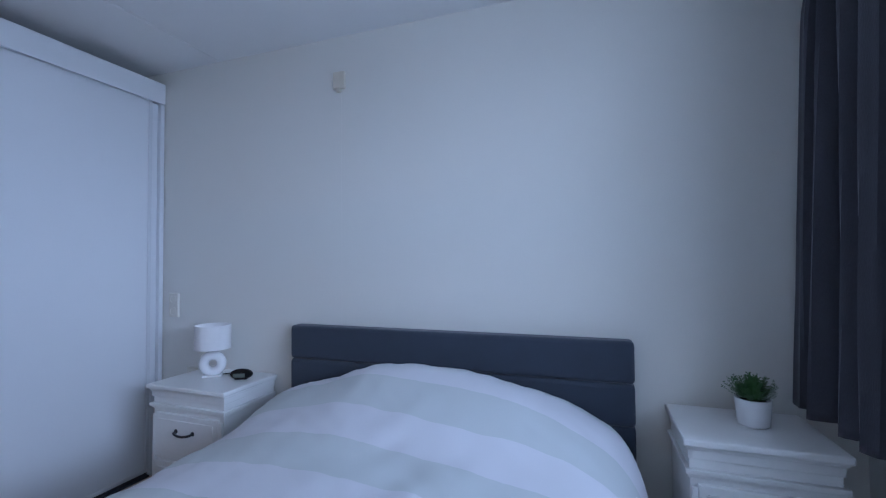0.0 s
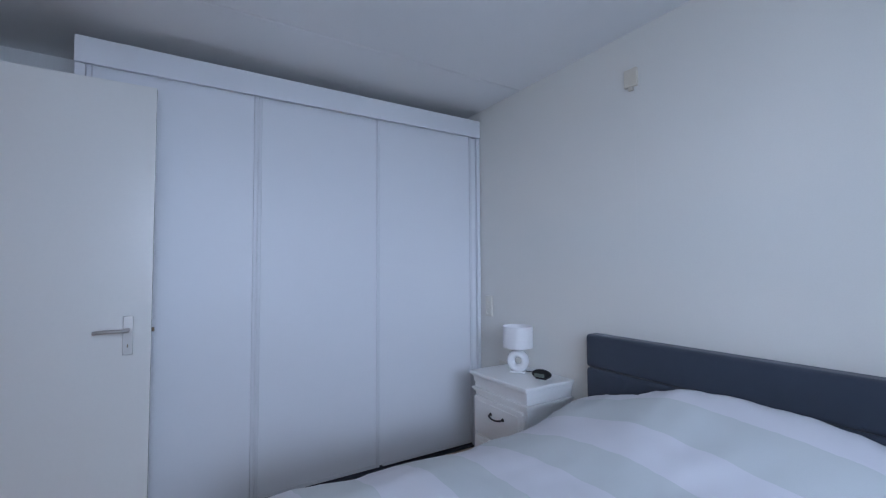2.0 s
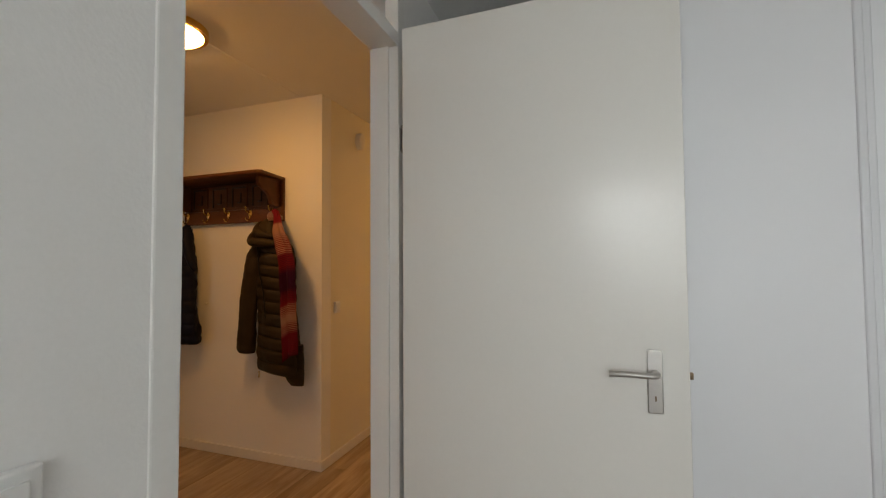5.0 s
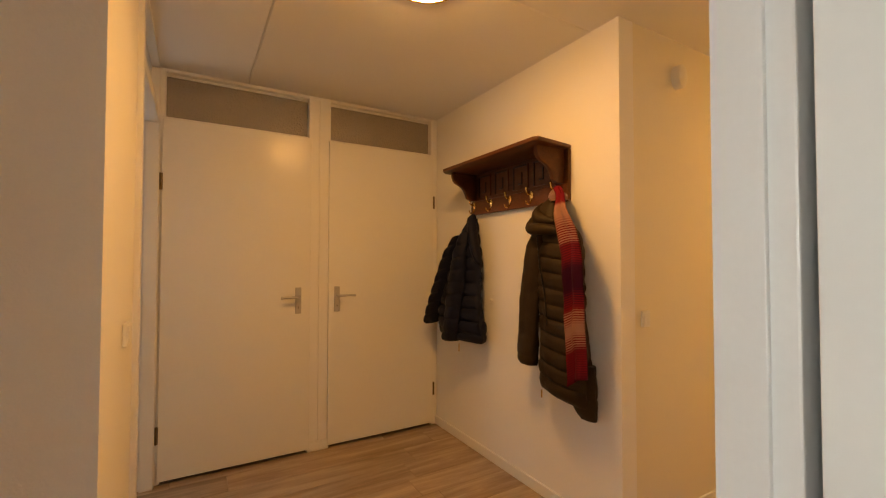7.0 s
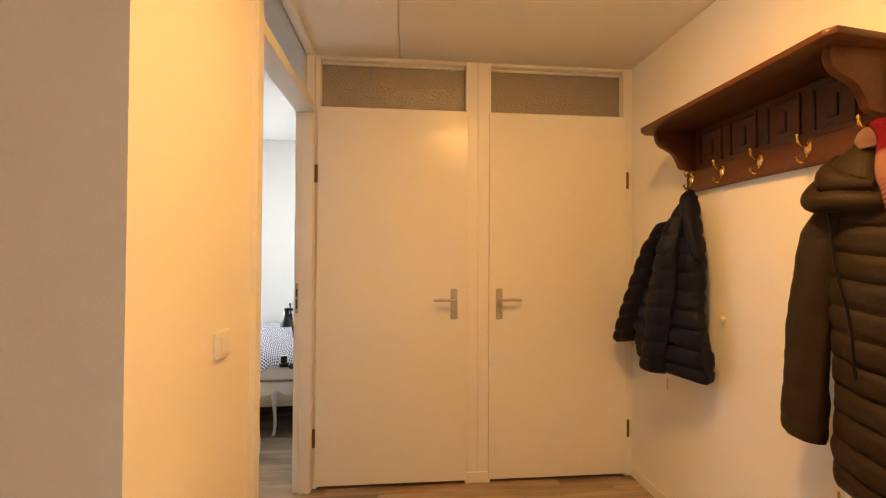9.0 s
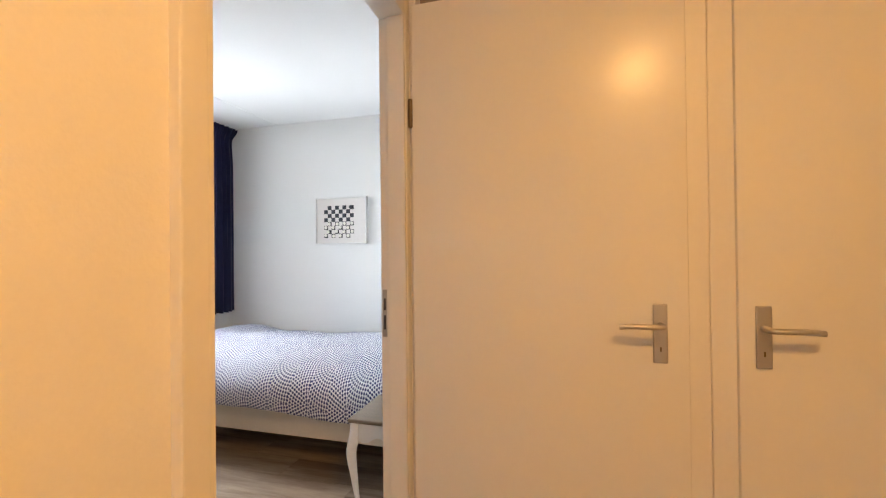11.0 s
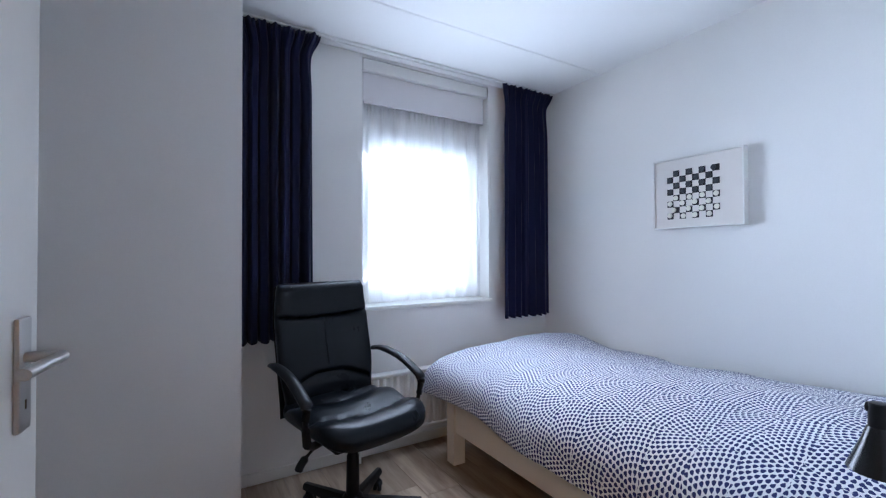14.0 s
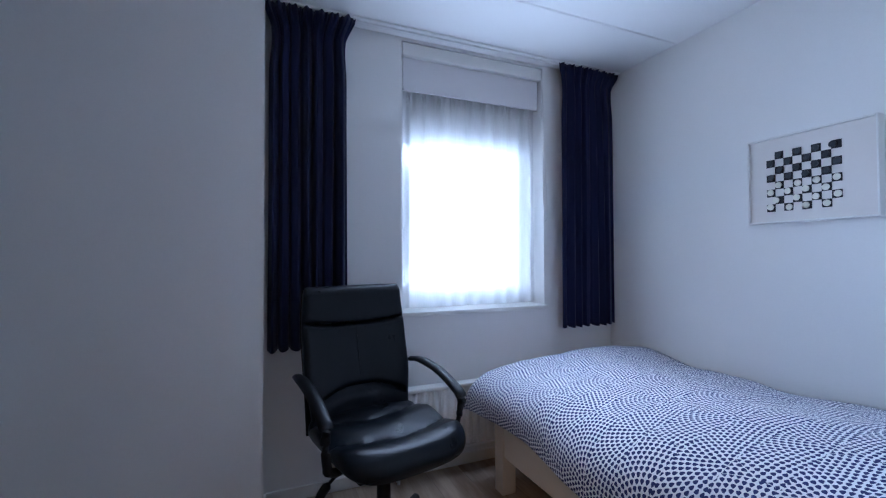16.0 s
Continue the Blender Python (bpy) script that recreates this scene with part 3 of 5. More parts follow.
def window(name, x, y0, y1, z0, z1, label):
    """A fixed light in a white frame; x: the middle of the frame."""
    d = thing(name, label, "window", pose(x, 0, 0), "", "structure")
    f = 0.055
    for a in ((y0, y0 + f, z0, z1), (y1 - f, y1, z0, z1), (y0 + f, y1 - f, z0, z0 + f), (y0 + f, y1 - f, z1 - f, z1)):
        part("window_frame", box(-0.035, 0.035, *a, 0.005), TRIM, d)
    g = f + 0.045
    for a in ((y0 + f, y0 + g, z0 + f, z1 - f), (y1 - g, y1 - f, z0 + f, z1 - f), (y0 + g, y1 - g, z0 + f, z0 + g), (y0 + g, y1 - g, z1 - g, z1 - f)):
        part("sash", box(-0.05, 0.02, *a, 0.006), TRIM, d)
    part("pane", box(-0.012, 0.0, y0 + g, y1 - g, z0 + g, z1 - g), WINDOW_GLASS, d, "clear window pane").visible_shadow = False
    return d


window("window_1", 4.36, 3.10, 4.75, 0.95, 2.15, "white framed bedroom window")
w2 = window("window_2", 4.43, -1.285, -0.36, 0.87, 1.95, "white framed window behind a sheer curtain")
part("espagnolette", tube(curve([(-0.06, -0.42, 1.12), (-0.075, -0.42, 1.12), (-0.08, -0.42, 1.10), (-0.08, -0.42, 1.02)], 4), 0.009, 10), STEEL, w2, "steel window handle")
part("upper_panel", box(-0.03, 0.02, -1.285, -0.36, 1.952, 2.352, 0.003), TRIM, w2, "closed white panel over the window")
structure("window_sill", box(4.208, 4.53, -1.30, -0.345, 0.85, 0.872, 0.004), TRIM, "white window sill", "sill")
structure("window_sill_bedroom", box(4.12, 4.32, 3.06, 4.79, 0.93, 0.952, 0.004), TRIM, "white window sill", "sill")


def floor_boards():
    """Boards 19 cm wide in staggered rows along x."""
    ground = bpy.data.objects["floor"]
    random.seed(4)
    width, length, made = 0.19, 1.285, {}
    y = -1.82
    while y < 5.43:
        if y > 2.5:
            west, east = 0.3, 4.2
        elif y > 1.55:
            west, east = -3.1, 3.35
        elif y > -0.9:
            west, east = -0.05, 4.23
        else:
            west, east = 1.87, 4.23
        deep = min(width, 5.48 - y)
        x = -3.2 - random.random() * 0.9
        while x < east:
            x0, x1 = max(x, west), min(x + length, east)
            x += length
            if x1 - x0 < 0.06:
                continue
            key = round(x1 - x0, 3), deep
            if key not in made:
                bm = box(0.0005, key[0] - 0.0005, 0.0005, deep - 0.0005, -0.012, 0.0, 0.0012, 1)
                made[key] = new_mesh(bm, "board")
                made[key].materials.append(FLOOR)
            ob = new("floor_board", made[key])
            ob.location, ob.parent = (x0, y, 0), ground
        y += width


# ---- small fittings on the walls ----
def switch(x, y, z, rz, label, material_=WHITE_PLASTIC, wide=0.08, high=0.08, rocker=True):
    s = thing("light_switch", label, "switch", pose(x, y, z, 0, 0, rz))
    part("cover", box(-wide / 2, wide / 2, 0, 0.014, -high / 2, high / 2, 0.004, 3), material_, s)
    if rocker:
        part("rocker", box(-wide * 0.33, wide * 0.33, 0.013, 0.019, -high * 0.33, high * 0.33, 0.003), material_, s)
    return s


def socket(x, y, z, rz, label, count=2):
    s = thing("wall_socket", label, "socket", pose(x, y, z, 0, 0, rz))
    h = 0.07 * count
    part("cover", box(-0.035, 0.035, 0, 0.016, -h / 2, h / 2, 0.004, 3), PLASTIC, s)
    for k in range(count):
        zc = -h / 2 + 0.035 + 0.07 * k
        ring = lathe([(0.024, 0.0165), (0.024, 0.019), (0.021, 0.019), (0.019, 0.010), (0.0, 0.010)], 24, pose(0, 0, zc, -90, 0, 0))
        part("outlet", ring, PLASTIC, s)
    return s


switch(1.985, 2.64, 1.003, 0, "white rocker light switch beside the bedroom door", WHITE_PLASTIC, 0.085, 0.085)
switch(1.835, 1.14, 1.02, 90, "white rocker switch on the hall wall", WHITE_PLASTIC, 0.075, 0.075)
switch(-0.164, 1.66, 0.997, 0, "small white rocker switch on the corridor wall", WHITE_PLASTIC, 0.055, 0.075)
socket(0.975, 5.43, 0.98, 180, "cream double wall socket beside the wardrobe")
socket(1.12, 5.43, 0.56, 180, "cream double wall socket behind the nightstand")
jb = thing("wall_box", "cream wall lamp connection box high on the bedroom wall", "box", pose(2.09, 5.43, 2.14, 0, 0, 180))
part("cover", box(-0.034, 0.034, 0, 0.018, -0.044, 0.044, 0.005, 3), BEIGE_PLASTIC, jb)
part("cable_stub", box(-0.012, 0.012, 0.004, 0.02, -0.062, -0.044, 0.003), BEIGE_PLASTIC, jb)
structure("wall_seam", box(2.092, 2.098, 5.4294, 5.431, 0.75, 2.09, 0.001), CREAM_WALL, "faint vertical wallpaper seam", "trim")
se = thing("doorbell_chime", "white oval doorbell chime on the corridor wall", "chime", pose(-0.437, 1.66, 2.18))
part("cover", lathe([(0.048, 0.0), (0.048, 0.03), (0.044, 0.04), (0.03, 0.046), (0, 0.048)], 32, pose(0, 0, 0, -90, 0, 0) @ Matrix.Diagonal((0.8, 1.25, 1, 1))), PLASTIC, se)
pin = thing("wall_pin", "white plastic wall pin", "hook", pose(0, 0.723, 1.012, 0, 90, 0))
part("shaft", cyl(0.004, 0.004, 0, 0.012, 12), WHITE_PLASTIC, pin)
part("head", lathe([(0.006, 0.010), (0.010, 0.014), (0.010, 0.018), (0.0, 0.022)], 20), WHITE_PLASTIC, pin)


# ---- ceiling lamps ----
def flush_lamp(x, y, z=H):
    t = thing("ceiling_lamp", "lit white opal glass ceiling lamp with a brass rim", "lamp", pose(x, y, z), "flush ceiling lamps")
    part("base", lathe([(0.15, 0.0), (0.151, -0.018), (0.147, -0.030), (0.13, -0.031), (0.13, -0.01), (0, -0.01)][::-1], 48), BRASS, t, "brass rim")
    prof = [(0.128 * math.cos(a), -0.026 - 0.038 * math.sin(a)) for a in (math.pi / 2 * k / 8 for k in range(9))]
    part("diffuser", lathe(prof[::-1] + [(0.1275, -0.014)], 48), GLOW, t, "glowing opal glass bowl")
    return t


hall_lamp = flush_lamp(0.88, 1.47)
copy_thing(hall_lamp, pose(-2.0, 2.10, H))
off = thing("ceiling_lamp", "unlit frosted glass ceiling lamp in the small room", "lamp", pose(3.06, -0.13, H))
part("base", lathe([(0.0, 0.0), (0.10, 0.0), (0.10, -0.018), (0.0, -0.02)][::-1], 40), WHITE_PLASTIC, off)
part("bowl", lathe([(0.0, -0.085), (0.06, -0.078), (0.092, -0.055), (0.10, -0.03), (0.098, -0.014), (0.0, -0.012)], 40), CERAMIC, off, "frosted glass bowl")


# ---- bedroom ----
def wardrobe():
    x1, y0, y1, top = 0.87, 3.19, 5.425, 2.29
    t = thing("wardrobe", "tall white three-door sliding wardrobe against the wall", "wardrobe", pose(0.375, y0, 0))
    d, L = x1 - 0.375, y1 - y0
    part("side_panel", box(0, d, 0, 0.022, 0, top, 0.002), WARDROBE, t)
    part("side_panel", box(0, d, L - 0.022, L, 0, top, 0.002), WARDROBE, t)
    part("top_panel", box(0, d - 0.004, 0.022, L - 0.022, top - 0.022, top - 0.004, 0.001), WARDROBE, t)
    part("back_panel", box(0, 0.008, 0.022, L - 0.022, 0.02, top - 0.022), WARDROBE, t)
    part("plinth", box(0.06, d - 0.03, 0.022, L - 0.022, 0, 0.035), DARK_GREY, t)
    part("fascia", box(d - 0.003, d + 0.014, 0.0, L, top - 0.118, top + 0.004, 0.003), WARDROBE, t, "white header board")
    part("corner_post", box(d - 0.03, d + 0.008, L - 0.026, L, 0, top - 0.12, 0.003), WARDROBE, t)
    part("corner_post", box(d - 0.03, d + 0.008, 0, 0.04, 0, top - 0.12, 0.003), WARDROBE, t)
    part("end_filler", box(d - 0.045, d - 0.014, L - 0.058, L - 0.0265, 0, top - 0.12, 0.003), WARDROBE, t)
    part("upper_track", box(d - 0.09, d - 0.045, 0.04, L - 0.055, top - 0.14, top - 0.06, 0.002), ALU, t)
    # track takes a dark colour to give the shadow line under the doors
    part("lower_track", box(d - 0.09, d - 0.012, 0.04, L - 0.055, 0.0, 0.012, 0.002), DARK_GREY, t, "floor track coloured dark for the shade below the doors")
    for k, (a, b, inset) in enumerate(((0.04, 0.765, 0.012), (0.765, 1.475, 0.022), (1.475, 2.178, 0.019))):
        panel = part("sliding_door", box(d - inset - 0.016, d - inset, a + (0.012 if k < 2 else 0.0005), b - 0.012, 0.04, top - 0.09, 0.002), WARDROBE, t, "white sliding door panel")
        for e in (a, b - 0.022)[k // 2:]:
            part("door_profile", box(d - inset - 0.018, d - inset + 0.006, e, e + 0.022, 0.03, top - 0.09, 0.005, 3), ALU, panel)
        part("door_rail", box(d - inset - 0.018, d - inset + 0.003, a + 0.022, b - 0.022, 0.03, 0.05, 0.003), ALU, panel)


wardrobe()


def grid_cloth(name, fn, nu, nv, mat, parent, label="", thick=0.012):
    """A cloth from fn(u, v) -> (x, y, z, s, t): place, and place on the flat cloth, in metres."""
    bm = bmesh.new()
    uv = bm.loops.layers.uv.new("cloth")
    rows, flat = [], {}
    for j in range(nv + 1):
        line = []
        for i in range(nu + 1):
            x, y, z, s, t = fn(i / nu, j / nv)
            v = bm.verts.new((x, y, z))
            flat[v] = (s, t)
            line.append(v)
        rows.append(line)
    for a, b in zip(rows, rows[1:]):
        for i in range(nu):
            f = bm.faces.new((a[i], a[i + 1], b[i + 1], b[i]))
            for lp in f.loops:
                lp[uv].uv = flat[lp.vert]
    ob = part(name, bm, mat, parent, label)
    if thick:
        so = ob.modifiers.new("thickness", "SOLIDIFY")
        so.thickness, so.offset = thick, -1
    return ob


def by_length(profile, n=400):
    """Turns an even share of a profile's length into its parameter; also gives the length."""
    pts = [Vector((*profile(i / n), 0)) for i in range(n + 1)]
    run = [0.0]
    for a, b in zip(pts, pts[1:]):
        run.append(run[-1] + (b - a).length)

    def at(share):
        goal, lo = share * run[-1], 0
        while lo < n - 1 and run[lo + 1] < goal:
            lo += 1
        step = run[lo + 1] - run[lo]
        return (lo + ((goal - run[lo]) / step if step else 0)) / n

    return at, run[-1]


def fold_noise(x, y, k, seed):
    return noise.noise(Vector((x * k, y * k, seed)))


def bed_large():
    cx, hw, y0, y1 = 2.64, 0.785, 3.68, 5.37
    t = thing("double_bed", "double bed made up with a white striped duvet", "bed", pose(cx, y0, 0))
    L = y1 - y0
    part("box_spring", box(-hw + 0.02, hw - 0.02, 0.03, L - 0.03, 0.09, 0.36, 0.02, 3), DARK_GREY, t, "dark grey box spring")
    part("mattress", box(-hw + 0.02, hw - 0.02, 0.03, L - 0.03, 0.36, 0.53, 0.05, 4), DAMASK_PLAIN, t, "white mattress")
    for x in (-0.68, 0.68):
        for y in (0.12, L - 0.12):
            part("leg", cyl(0.025, 0.03, 0, 0.09, 20, 0.002, pose(x, y, 0)), IRON, t)
    head = part("headboard", box(-hw, hw, L - 0.02, L + 0.055, 0.0, 0.585, 0.012, 3), HEADBOARD, t, "blue grey upholstered headboard in padded bands")
    for z in (0.585, 0.748):
        part("padded_band", box(-hw, hw, L - 0.028, L + 0.055, z, z + 0.163, 0.018, 4), HEADBOARD, head)
    part("mattress_pillow", box(-0.66, 0.66, L - 0.55, L - 0.06, 0.50, 0.60, 0.045, 4), DAMASK_PLAIN, t, "white pillow row under the duvet")

    n = 2.0 / 2.75
    even, around = by_length(lambda q: (hw * math.copysign(abs(math.cos(math.pi * q)) ** n, math.cos(math.pi * q)), 0.38 * abs(math.sin(math.pi * q)) ** n))

    def duvet(u, v):
        y = 0.0 + v * (L - 0.045)
        a = math.pi * (1 - even(u))
        c, s = math.cos(a), math.sin(a)
        foot = (1 - (1 - min(v / 0.12, 1)) ** 3.0) ** (1 / 3.0)
        head_end = smooth01((1 - v) / 0.05) * 0.06 + 0.94
        rise = 0.36 + 0.09 * math.exp(-((v - 0.93) / 0.17) ** 2) + 0.015 * math.sin(v * 9)
        pil = 0.022 * (math.cos(c * 6.0) - 0.2) * math.exp(-((v - 0.92) / 0.12) ** 2)
        x = (hw + 0.012 + 0.01 * math.sin(v * 23)) * math.copysign(abs(c) ** n, c)
        z = 0.315 + (rise + pil) * (abs(s) ** n) * foot * head_end
        wob = 0.016 * fold_noise(x, y, 3.2, 2.0) + 0.008 * fold_noise(x, y * 0.6, 11.0, 5.0) + 0.004 * fold_noise(x + y, y * 0.5, 24.0, 8.0)
        return x, y, z + wob, (u - 0.5) * 2.3, v * L + 0.06 * c + 0.02 * fold_noise(x, y, 2.5, 9.0)

    grid_cloth("duvet", duvet, 90, 90, DAMASK, t, "white duvet with broad satin stripes")


DAMASK_PLAIN = material("white bed linen", (0.78, 0.78, 0.79), 0.85, vary=0.03, fine=250, bump=0.3)
bed_large()


def nightstand(x, y):
    """White classical bedside cabinet; x, y: the back left foot seen from its front."""
    t = thing("nightstand", "white painted nightstand with moulded top and drawers", "nightstand", pose(x, y, 0), "nightstands beside the bed")
    w, d = 0.46, 0.33
    part("body", box(0.012, w - 0.012, -d + 0.012, 0, 0.06, 0.55, 0.003), WHITE_WOOD, t)
    top = part("top", box(-0.012, w + 0.012, -d - 0.016, 0, 0.62, 0.642, 0.006, 3), WHITE_WOOD, t, "white moulded top board")
    steps = [(-0.002, 0.608, 0.62), (0.004, 0.58, 0.608), (0.010, 0.55, 0.58), (-0.004, 0.535, 0.55), (0.004, 0.525, 0.535)]
    for e, z0, z1 in steps:
        part("moulding", box(e, w - e, -d + e, 0, z0, z1, 0.003), WHITE_WOOD, top)
    for z0, z1 in ((0.305, 0.51), (0.085, 0.285)):
        dr = part("drawer", box(0.035, w - 0.035, -d - 0.004, -d + 0.014, z0, z1, 0.004), WHITE_WOOD, t, "white drawer front")
        part("drawer_panel", box(0.06, w - 0.06, -d - 0.008, -d - 0.003, z0 + 0.025, z1 - 0.025, 0.003), WHITE_WOOD, dr)
        zc = (z0 + z1) / 2 + 0.02
        c = w / 2
        bar = tube(curve([(c - 0.052, -d - 0.008, zc + 0.008), (c - 0.048, -d - 0.024, zc + 0.005), (c - 0.025, -d - 0.030, zc + 0.0), (c, -d - 0.032, zc - 0.002), (c + 0.025, -d - 0.030, zc + 0.0), (c + 0.048, -d - 0.024, zc + 0.005), (c + 0.052, -d - 0.008, zc + 0.008)], 4), 0.0052, 10)
        h = part("handle", bar, IRON, dr, "black iron bow handle")
        for e in (-0.052, 0.052):
            part("rosette", lathe([(0.011, 0.0), (0.009, 0.005), (0.0, 0.008)], 16, pose(c + e, -d - 0.006, zc + 0.008, 90, 0, 0)), IRON, h)
    part("base_moulding", box(0.0, w, -d, 0, 0.0, 0.06, 0.008, 3), WHITE_WOOD, t)
    for px in (0.016, w - 0.034):
        part("pilaster", box(px, px + 0.018, -d - 0.002, -d + 0.01, 0.065, 0.50, 0.004), WHITE_WOOD, t)
    return t


ns = nightstand(1.245, 5.416)
narrow = copy_thing(ns, pose(3.542, 5.416, 0))
narrow.scale = (0.87, 1.0, 1.047)


def table_lamp(x, y, z):
    t = thing("table_lamp", "white table lamp with a ring-shaped ceramic foot", "lamp", pose(x, y, z, 0, 0, 38))
    bm = bmesh.new()
    R, r, n, k = 0.041, 0.0235, 40, 16
    rings = [[bm.verts.new(((R + r * math.cos(b)) * math.cos(a), r * 1.25 * math.sin(b), 0.066 + (R + r * math.cos(b)) * math.sin(a))) for b in (2 * math.pi * j / k for j in range(k))] for a in (2 * math.pi * i / n for i in range(n))]
    for i in range(n):
        for j in range(k):
            bm.faces.new((rings[i][j], rings[(i + 1) % n][j], rings[(i + 1) % n][(j + 1) % k], rings[i][(j + 1) % k]))
    bmesh.ops.recalc_face_normals(bm, faces=bm.faces[:])
    part("ring_body", bm, CERAMIC, t, "white ceramic ring body")
    part("foot", box(-0.045, 0.045, -0.03, 0.03, 0, 0.012, 0.005, 3), CERAMIC, t)
    part("neck", cyl(0.009, 0.009, 0.126, 0.16, 16), STEEL, t)
    part("shade", lathe([(0.083, 0.143), (0.085, 0.143), (0.085, 0.263), (0.083, 0.263), (0.0825, 0.262), (0.0825, 0.144)], 48), LAMPSHADE, t, "white cloth drum shade")
    part("shade_spider", box(-0.083, 0.083, -0.002, 0.002, 0.156, 0.159), STEEL, t)
    part("cable", tube(curve([(0.04, 0.01, 0.004), (0.09, 0.03, 0.003), (0.11, 0.08, 0.003)], 6), 0.0025, 8), BLACK_PLASTIC, t, "black flex")


table_lamp(1.43, 5.275, 0.642)
ck = thing("alarm_clock", "small black oval digital alarm clock on the nightstand", "clock", pose(1.615, 5.275, 0.642, 0, 0, 25))
body = lathe([(0.0, -0.03), (0.025, -0.029), (0.036, -0.015), (0.037, 0.0), (0.034, 0.012), (0.0, 0.014)], 32, Matrix.Translation((0, 0, 0.026)) @ pose(0, 0, 0, 78, 0, 0) @ Matrix.Diagonal((1.45, 0.72, 1, 1)))
part("case", body, BLACK_PLASTIC, ck)
part("display", box(-0.028, 0.028, -0.034, -0.0285, 0.016, 0.036, 0.002), SCREEN, ck, "grey display")
part("foot", box(-0.03, 0.03, -0.012, 0.012, 0, 0.008, 0.003), BLACK_PLASTIC, ck)


def pot_plant(x, y, z):
    t = thing("potted_plant", "small bushy green plant in a white pot", "plant", pose(x, y, z))
    t.scale = (0.88, 0.88, 0.88)
    part("pot", lathe([(0.0, 0.0), (0.048, 0.0), (0.052, 0.004), (0.06, 0.095), (0.06, 0.10), (0.054, 0.10), (0.05, 0.085), (0.0, 0.082)], 40), CERAMIC, t, "white ceramic pot")
    random.seed(11)
    bm = bmesh.new()
    for _ in range(95):
        a, lean = random.random() * 2 * math.pi, random.random() ** 0.7
        L = 0.055 + random.random() * 0.045
        base = Vector((0.03 * random.random() * math.cos(a), 0.03 * random.random() * math.sin(a), 0.085))
        d = Vector((math.cos(a) * lean, math.sin(a) * lean, 1.15 - 0.55 * lean)).normalized()
        tip = base + d * L
        side = d.cross(Vector((0, 0, 1))).normalized()
        for k in range(7):
            s = 0.3 + 0.7 * k / 6
            p = base.lerp(tip, s)
            for sg in (-1, 1):
                q = (side * sg + d * 0.7 + Vector((0, 0, random.uniform(-0.2, 0.4)))).normalized()
                wv = q.cross(d).normalized().cross(q) * 0.0032
                ln = random.uniform(0.012, 0.019)
                up = Vector((0, 0, 0.0015))
                bm.faces.new([bm.verts.new(v) for v in (p, p + q * ln * 0.5 + wv + up, p + q * ln, p + q * ln * 0.5 - wv + up)])
    foliage = part("foliage", bm, LEAF, t, "small green leaves")
    tagged(foliage, kind="stuff")
    part("soil", cyl(0.05, 0.05, 0.08, 0.086, 24), DARK, t)


pot_plant(3.775, 5.27, 0.672)


def drape(name, label, mat, y0, y1, z0, z1, x, folds, amp, group="", flare=0.05, seed=1.0, sway=0.0):
    """A pleated curtain along y: gathered under a heading band that flares, hanging in uneven folds."""
    t = thing(name, label, "curtain", pose(x, y0, 0), group)
    W = y1 - y0

    def sheet(u, v):
        z = z1 + (z0 - z1) * v
        drop = z1 - z
        head = 1 - smooth01(drop / 0.11)
        gather = 1 + 2 * flare / W * head - 0.05 * math.exp(-((drop - 0.16) / 0.09) ** 2) + 0.03 * v
        uu = u + 0.012 * math.sin(2 * math.pi * 2 * u + seed) * v
        ph = 2 * math.pi * folds * uu + 0.5 * math.sin(3 * v + seed + 5 * u)
        a = amp * (0.45 + 0.55 * smooth01(drop / 0.3)) * (0.75 + 0.45 * noise.noise(Vector((u * 5, seed, v * 0.6))))
        px = a * math.sin(ph) + 0.3 * a * math.sin(2.3 * ph + seed) - 0.03 * head - sway * v
        py = W * 0.5 + W * (u - 0.5) * gather + 0.25 * a * math.cos(ph)
        if drop < 0.1:
            px += 0.009 * math.sin(2 * math.pi * folds * 2.5 * u) * head
        return px, py, z + 0.006 * math.sin(ph) * v, u * W * 2, v

    grid_cloth("cloth", sheet, folds * 14, 60, mat, t, "", 0.004)
    part("heading_tape", box(0.018, 0.022, 0.03, W - 0.03, z1 - 0.075, z1 - 0.015), mat, t)
    for k in range(folds + 1):
        part("glider", box(-0.004, 0.004, W * k / folds - 0.003, W * k / folds + 0.003, z1 - 0.01, H - 0.012), WHITE_PLASTIC, t)
    return t


drape("curtain", "dark charcoal pleated curtain beside the bedroom window", CHARCOAL, 4.78, 5.40, 0.72, 2.345, 4.032, 5, 0.06, "", 0.0, 2.0, 0.06)
rail = thing("curtain_rail", "slim white ceiling curtain rail in the bedroom", "rail", pose(4.02, 2.80, H))
part("track", box(-0.012, 0.012, 0, 2.60, -0.014, -0.001, 0.002), WHITE_PLASTIC, rail)


